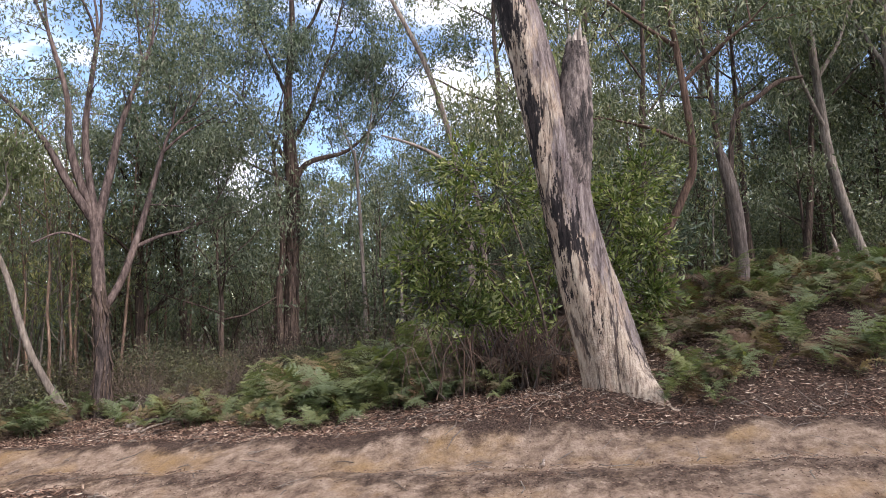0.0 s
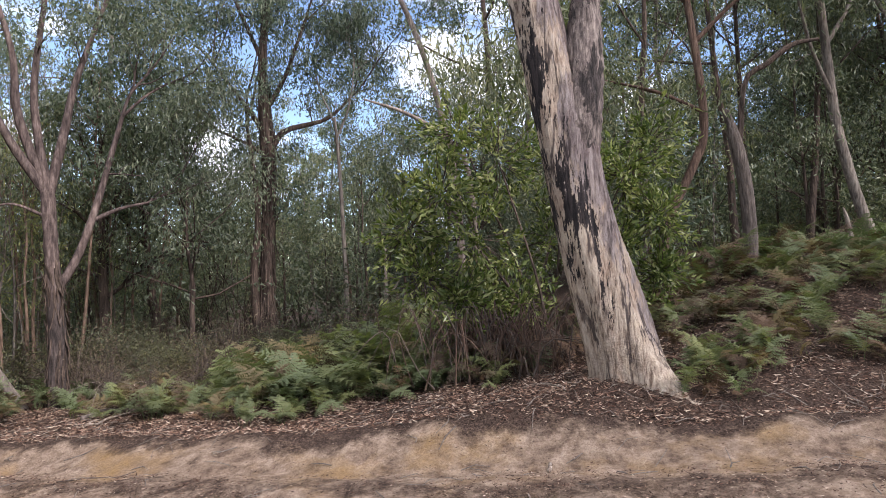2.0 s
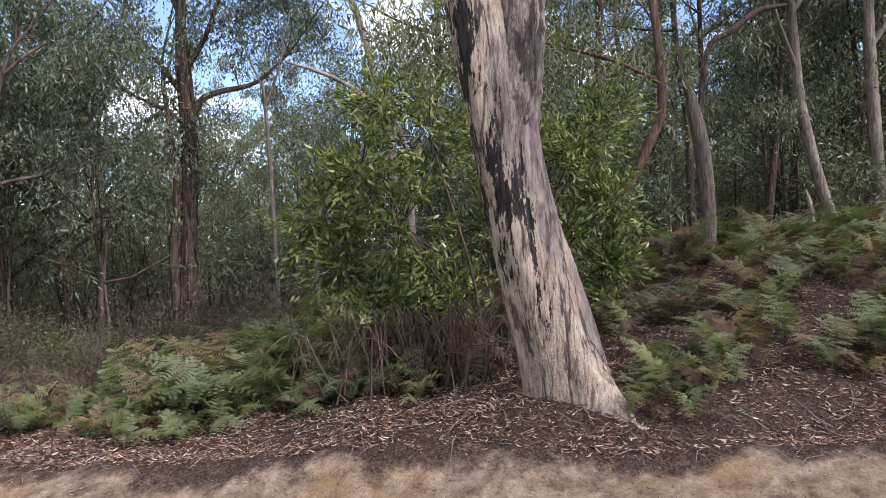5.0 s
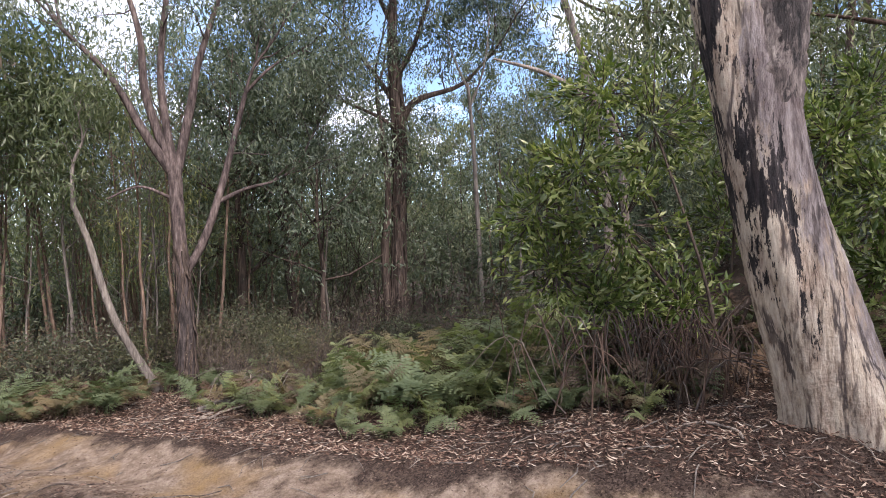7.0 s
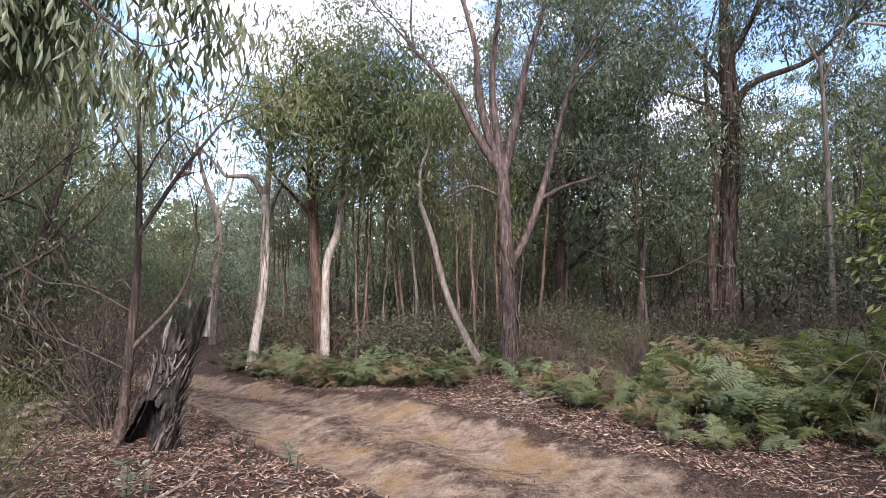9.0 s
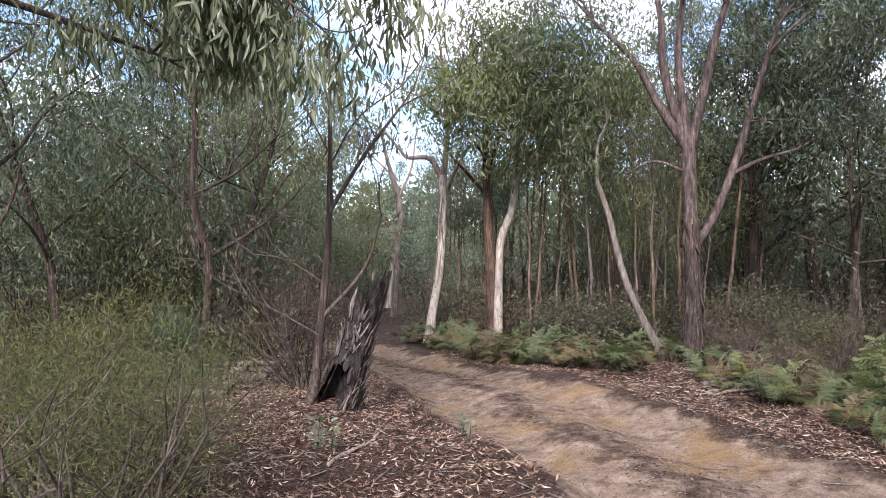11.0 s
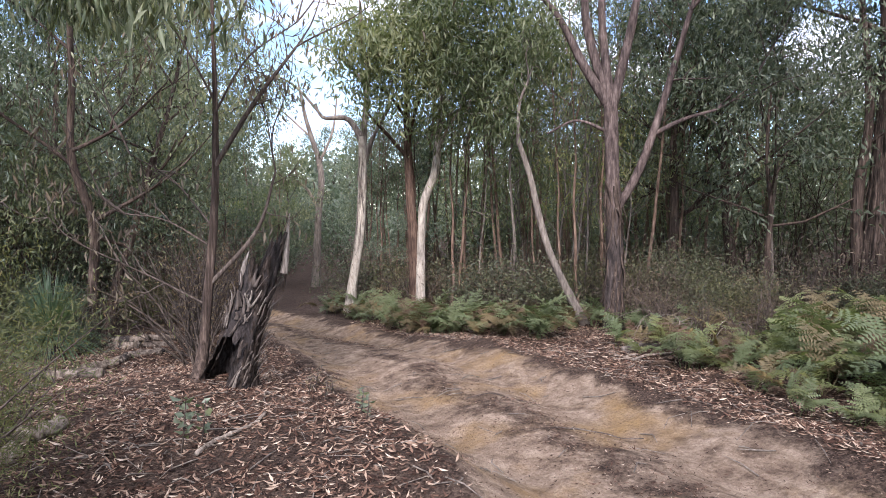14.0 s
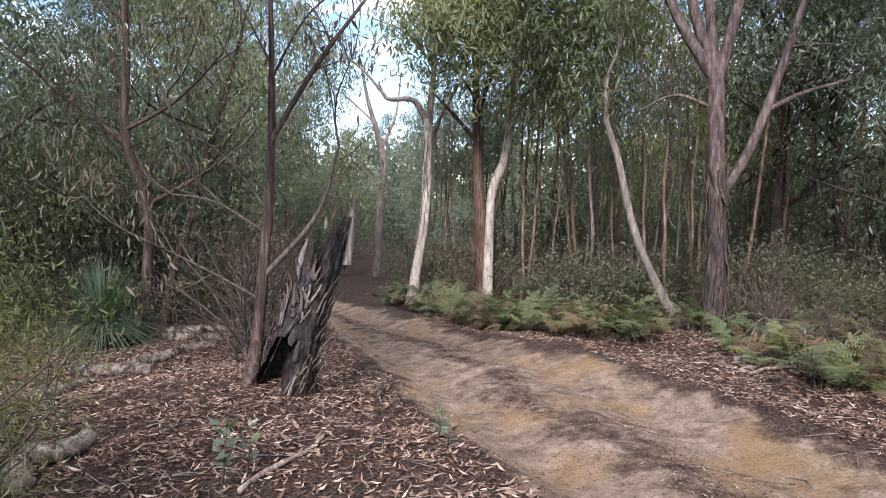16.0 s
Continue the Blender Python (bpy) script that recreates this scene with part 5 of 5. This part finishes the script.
log("fallen_log", "grey weathered log lying on leaf litter", (-5.75, 7.17), (-6.7, 7.57), 0.048, BARK_LOG, 1, 0.6, 0.22, 0.06)
log("fallen_log", "brown rotting log with dark broken end", (-7.35, 7.62), (-6.6, 8.03), 0.06, BARK_LOG, 2, 0.8, 0.16)
log("fallen_log", "short grey log end beside the grass tree", (-7.55, 8.2), (-7.75, 8.75), 0.05, BARK_LOG, 3, 0.6, 0.22, 0.06)
log("fallen_log", "grey rotting log stacked on the litter", (-8.5, 8.6), (-8.1, 9.15), 0.045, BARK_LOG, 4, 0.6, 0.22, 0.06)
log("fallen_log", "grey rotting log stacked on the litter", (-8.55, 8.7), (-8.2, 9.1), 0.04, BARK_LOG, 5, 2.6, 0.22, 0.06)
log("fallen_log", "bleached knotty log with a broken end", (-4.2, 6.93), (-4.66, 7.3), 0.052, DEADWOOD, 6, 0.8, 0.2, 0.05)
log("fallen_branch", "bare bleached branch lying on leaf litter", (-3.58, 7.7), (-3.93, 8.25), 0.015, DEADWOOD, 7, 1.0, 0.2, 0.012)
log("fallen_branch", "thin grey branch lying on leaf litter", (-5.6, 7.2), (-6.6, 8.4), 0.008, DEADWOOD, 8, 1.0)
log("fallen_branch", "grey fallen branch beside the ferns", (-3.85, 12.0), (-3.2, 12.95), 0.03, BARK_GREY, 9, 1.0, 0.2, 0.07)
log("fallen_branch", "forked bleached branch end by the track", (-3.6, 11.8), (-3.52, 12.25), 0.013, DEADWOOD, 10, 2.2)
log("fallen_branch", "upright bleached stub of a fallen branch", (-3.75, 11.75), (-3.72, 12.0), 0.012, DEADWOOD, 11, 2.0)
log("fallen_branch", "thin twig lying across the track", (-4.0, 10.0), (-3.5, 10.25), 0.005, BARK_TWIG, 13, 1.0)
log("fallen_branch", "thin twig lying across the track", (-2.95, 9.75), (-2.6, 10.15), 0.005, BARK_TWIG, 14, 1.0)
log("wood_chip", "pale weathered chip of wood on the track", (0.44, 9.06), (0.47, 9.13), 0.014, DEADWOOD, 15, 1.2, 0.1, 0.003)
log("fallen_branch", "thin pale stick leaning at the gum foot", (0.55, 10.3), (0.85, 10.0), 0.012, DEADWOOD, 16, 1.0)


def twig_heap():
    """Bent grey twigs of a fallen dead crown at the wood's edge."""
    rng = np.random.default_rng(181)
    x0, y0 = -3.6, 13.0
    heap = thing("twig_heap", x0, y0, gz(x0, y0) - 0.03, "heap of bent bare grey twigs beside the ferns", "twigs")
    for k in range(70):
        a = rng.uniform(0, 6.28)
        d = np.array([math.cos(a), math.sin(a), 0])
        p = np.array([rng.normal() * 0.3, rng.normal() * 0.25, 0])
        L, h = rng.uniform(0.3, 0.7), rng.uniform(0.05, 0.3)
        pts = [(*p, 0.006), (*(p + d * L * 0.35 + [0, 0, h]), 0.005), (*(p + d * L * 0.7 + [0, 0, h * 0.9]), 0.004), (*(p + d * L + [0, 0, h * 0.5]), 0.002)]
        part("twig", mesh_np("twig", *tube(curve_pts(pts, 9), 4), BARK_GREY if k % 4 else DEADWOOD), heap)


twig_heap()


def left_side():
    rng = np.random.default_rng(111)
    fine = shrub("needle_shrub", "yellow-green fine-leaved shrub beside the walker", (-2.9, 6.42), 112, 1.05, 0.4, BARK_TWIG, LEAF_NEEDLE, 14, 90, 0.1, 0.026, 0.15, -0.5, "fine-leaved shrubs", 5)
    for x, y, s in ((-3.5, 6.68, 0.85), (-3.75, 6.3, 1.15), (-4.7, 6.5, 0.9)):
        placed(fine, x, y, rng.uniform(0, 360), s)
    dark = shrub("dark_shrub", "tall dark green leafy shrub at the wood's edge", (-10.7, 8.2), 113, 3.4, 1.3, BARK_STRINGY, LEAF_EUC, 12, 62, 0.26, 0.078, 0.27, 1.2, "dark shrubs", 5)
    for x, y, s in ((-11.4, 9.3, 0.9), (-10.2, 6.6, 1.1), (-11.6, 9.9, 1.0), (-11.4, 7.6, 1.25), (-12.9, 9.0, 1.3)):
        placed(dark, x, y, rng.uniform(0, 360), s)
    tw = shrub("twiggy_shrub", "bare brown twiggy dead shrub", (-7.4, 9.2), 114, 1.5, 0.8, BARK_TWIG, LEAF_DRY, 18, 4, 0.15, 0.05, 0.25, 0.6, "twiggy shrubs", 4)
    for x, y, s in ((-8.3, 9.5, 1.2), (-9.3, 9.9, 1.2), (-6.6, 8.9, 0.8), (-10.3, 10.2, 1.3), (-5.1, 6.6, 0.55), (-4.1, 13.1, 0.5), (-3.5, 12.9, 0.45), (-3.0, 13.1, 0.6), (-4.3, 13.6, 0.6), (-2.9, 12.6, 0.4)):
        placed(tw, x, y, rng.uniform(0, 360), s)
    scrub = shrub("olive_scrub", "low dense olive scrub beside the track", (-12.6, 9.0), 120, 1.1, 0.8, BARK_TWIG, LEAF_UNDER, 16, 34, 0.15, 0.06, 0.3, 0.2, "olive scrub", 4)
    for x, y, s in ((-11.8, 8.7, 0.9), (-13.6, 9.4, 1.2), (-14.6, 9.2, 1.2), (-10.4, 9.6, 0.7), (-10.9, 7.6, 1.1), (-9.8, 7.4, 0.8), (-12.4, 7.6, 1.3), (-11.2, 6.6, 1.1), (-3.4, 13.6, 0.6), (-5.2, 14.6, 0.7), (-2.2, 14.0, 0.7), (-6.4, 14.4, 0.7), (-4.2, 14.4, 0.8)):
        placed(scrub, x, y, rng.uniform(0, 360), s)
    for x, y, h, sd in ((-9.9, 8.9, 5.6, 115), (-11.3, 8.6, 6.4, 116), (-9.2, 7.1, 6.0, 117), (-12.2, 10.4, 5.5, 118), (-14.2, 10.8, 6.0, 119), (-7.7, 5.8, 5.4, 151), (-8.9, 8.5, 6.2, 152)):
        grown_tree("eucalypt_tree", "leaning eucalypt with a dark trunk and hanging leaves", (x, y), sd, h, 0.065, BARK_STRINGY, LEAF_EUC if sd % 2 else LEAF_BLUE, 0.25, 10, 1.5, 60, 0.2, 0.075, 0.3, 1.6, lean=0.12, wob=0.18, group="edge eucalypts")


left_side()


def overhang():
    """A eucalypt beside the walker; its limb hangs drooping leaf sprays over the way."""
    shaped_tree("overhanging_eucalypt", "eucalypt whose limb hangs long drooping grey-green leaves", "tree",
        [(-4.6, 4.6, 0, 0.12), (-4.5, 4.8, 1.5, 0.1), (-4.4, 5.1, 3.0, 0.09), (-4.4, 5.3, 4.6, 0.07), (-4.5, 5.4, 6.2, 0.04)],
        [[(-4.4, 5.2, 3.2, 0.05), (-4.2, 6.2, 3.15, 0.03), (-4.0, 6.9, 2.9, 0.015)],
         [(-4.4, 5.3, 3.8, 0.05), (-4.1, 6.5, 3.5, 0.03), (-3.7, 7.4, 2.9, 0.014)],
         [(-4.4, 5.2, 2.9, 0.04), (-4.7, 6.2, 2.85, 0.025), (-4.6, 7.0, 2.65, 0.012)],
         [(-4.4, 5.25, 3.4, 0.04), (-5.0, 6.4, 3.3, 0.025), (-5.2, 7.2, 2.95, 0.012)],
         [(-4.4, 5.4, 4.6, 0.05), (-4.9, 6.2, 4.6, 0.03), (-5.2, 7.0, 4.2, 0.02)]],
        BARK_STRINGY, LEAF_EUC, 121, per=26, sigma=0.13, leaf=0.12, ratio=0.2, droop=2.8, top=0.6, n_top=3, sub=3)


overhang()


def seedling(name, label, x, y, h, mat, n, seed, leaf=0.08, ratio=0.6):
    rng = np.random.default_rng(seed)
    ob = thing(name, x, y, gz(x, y) - 0.01, label, "seedling")
    part("stem", mesh_np("stem", *tube(curve_pts([(0, 0, 0, 0.005), (0.02, 0.01, h * 0.5, 0.004), (0.0, 0.03, h, 0.002)], 8), 5), BARK_TWIG), ob)
    for k in range(n):
        c = np.array([[0.015 * math.sin(k), 0.015, h * (0.3 + 0.7 * k / n)]])
        ax = np.array([[math.cos(k * 2.4), math.sin(k * 2.4), 0.25 + rng.normal() * 0.2]])
        part("leaf", mesh_np("leaf", *leaves(c, ax, np.array([leaf]), ratio, rng, 2.0), mat), ob)


seedling("gum_seedling", "small dark green round-leaved seedling in leaf litter", -3.66, 7.66, 0.3, LEAF_EUC, 14, 1, 0.075)
seedling("gum_seedling", "small dark green round-leaved seedling in leaf litter", -3.72, 7.78, 0.24, LEAF_EUC, 12, 2, 0.065)
for _k, (_x, _y) in enumerate(((-3.7, 8.75), (-3.85, 8.85), (-3.5, 8.65), (-4.6, 9.1), (-4.75, 9.0), (-4.45, 8.95), (-4.9, 9.15))):
    seedling("low_herb", "low dark reddish-green herb at the track edge", _x, _y, 0.16, LEAF_EUC if _k < 3 else LEAF_DRY, 12, 10 + _k, 0.05, 0.45)


def dead_branches():
    """Bare pale branches that stick out of the crowns behind the bush."""
    for pts in ([(0.35, 14.0, 2.6, 0.05), (0.15, 14.0, 3.8, 0.045), (-0.2, 14.0, 5.0, 0.04), (-0.75, 14.0, 6.2, 0.03)],
                [(0.5, 13.6, 2.7, 0.035), (0.1, 13.6, 3.3, 0.03), (-0.35, 13.6, 3.6, 0.025), (-0.9, 13.6, 3.8, 0.012)]):
        base = (pts[0][0], pts[0][1], gz(pts[0][0], pts[0][1]) - 0.05)
        ob = thing("dead_sapling", *base, "bare pale dead sapling leaning through the foliage", "tree")
        full = [(0.05, 0.0, 0.0, 0.06)] + local(pts, base)
        part("trunk", mesh_np("trunk", *tube(curve_pts(full, 24), 8, 0.03, np.random.default_rng(3)), DEADWOOD, True), ob)


dead_branches()

shaped_tree("broken_stick", "bleached broken stick standing out of the bank ferns", "stick",
    [(5.6, 13.15, 0.9, 0.035), (5.58, 13.15, 1.4, 0.032), (5.52, 13.16, 1.85, 0.03), (5.47, 13.16, 2.05, 0.008)],
    [[(5.58, 13.15, 1.5, 0.015), (5.66, 13.14, 1.62, 0.012), (5.7, 13.14, 1.8, 0.005)]],
    DEADWOOD, LEAF_DRY, 23, bare=(0,), sides=8)

shaped_tree("grey_dead_tree", "bare grey dead tree standing beyond the track bend", "tree",
    [(-15.44, 15.44, -0.9, 0.1), (-15.38, 15.51, 1.1, 0.09), (-15.33, 15.58, 2.35, 0.08), (-15.56, 15.28, 3.75, 0.05), (-15.69, 15.11, 4.83, 0.02)],
    [[(-15.36, 15.53, 1.3, 0.05), (-15.6, 15.3, 1.9, 0.04), (-15.9, 15.0, 2.2, 0.03)],
     [(-15.35, 15.5, 2.5, 0.04), (-15.1, 15.8, 3.4, 0.03), (-15.0, 15.9, 4.4, 0.015)],
     [(-15.5, 15.35, 3.3, 0.03), (-16.0, 14.9, 3.9, 0.02), (-16.4, 14.5, 4.3, 0.01)]],
    BARK_GREY, LEAF_DRY, 141, bare=(0, 1, 2), limb_mat=DEADWOOD)


# ---- fallen leaves, bark and twigs ----
def litter():
    rng = np.random.default_rng(131)
    n = 480000
    x, y = rng.uniform(-9.5, 4.5, n), rng.uniform(3.2, 13.6, n)
    d = across(x, y) + 0.08 * wave(x, y, 2.1, 0.9)
    bare = np.exp(-((d + 0.55) / 0.30) ** 4) + np.exp(-((d - 0.50) / 0.33) ** 4)
    keep = rng.uniform(size=n) < np.where(np.abs(d) < 1.0, 0.34 * (1 - 0.75 * np.clip(bare, 0, 1)) + 0.5 * np.exp(-((d / 0.25) ** 2)) * (wave(x, y, 1.9, 0.3) > -0.1), 0.85)
    keep &= rng.uniform(size=n) < 0.74 + 0.26 * np.clip(wave(x, y, 3.3, 0.5), -1, 1)
    keep &= rng.uniform(size=n) < 0.35 + 0.65 * step(5.6, 7.0, y)
    x, y = x[keep], y[keep]
    c = np.stack([x, y, height(x, y) + rng.uniform(0.004, 0.026, len(x))], 1)
    a = rng.uniform(0, 6.28, len(x))
    axes = np.stack([np.cos(a), np.sin(a), rng.normal(size=len(x)) * 0.25], 1)
    v, f = leaves(c, axes, rng.uniform(0.018, 0.066, len(x)) * np.where(np.abs(across(x, y)) < 1.0, 0.5, 1.0), 0.23, rng, 3.5)
    tagged(new("leaf_litter", mesh_np("leaf_litter", v, f, LITTER)), "dry brown and pale eucalypt leaves strewn on the ground", "leaf litter", kind="stuff")
    pieces = []
    for k in range(2600):
        px, py = rng.uniform(-8.5, 3.5), rng.uniform(6.8, 13.4)
        if abs(float(across(px, py))) < 1.0 and rng.uniform() < 0.8:
            continue
        an, L, r = rng.uniform(0, 6.28), rng.uniform(0.06, 0.26), rng.uniform(0.002, 0.005)
        qx, qy = px + math.cos(an) * L, py + math.sin(an) * L
        mx, my = (px + qx) / 2 + rng.normal() * 0.02, (py + qy) / 2 + rng.normal() * 0.02
        pieces.append(tube(np.array([[px, py, gz(px, py) + 0.012, r], [mx, my, gz(mx, my) + 0.02, r], [qx, qy, gz(qx, qy) + 0.01, r * 0.5]]), 4))
    tagged(new("fallen_twigs", mesh_np("fallen_twigs", *joined(pieces), BARK_GREY)), "small grey twigs and bark strips among the leaf litter", "twigs", kind="stuff")


litter()
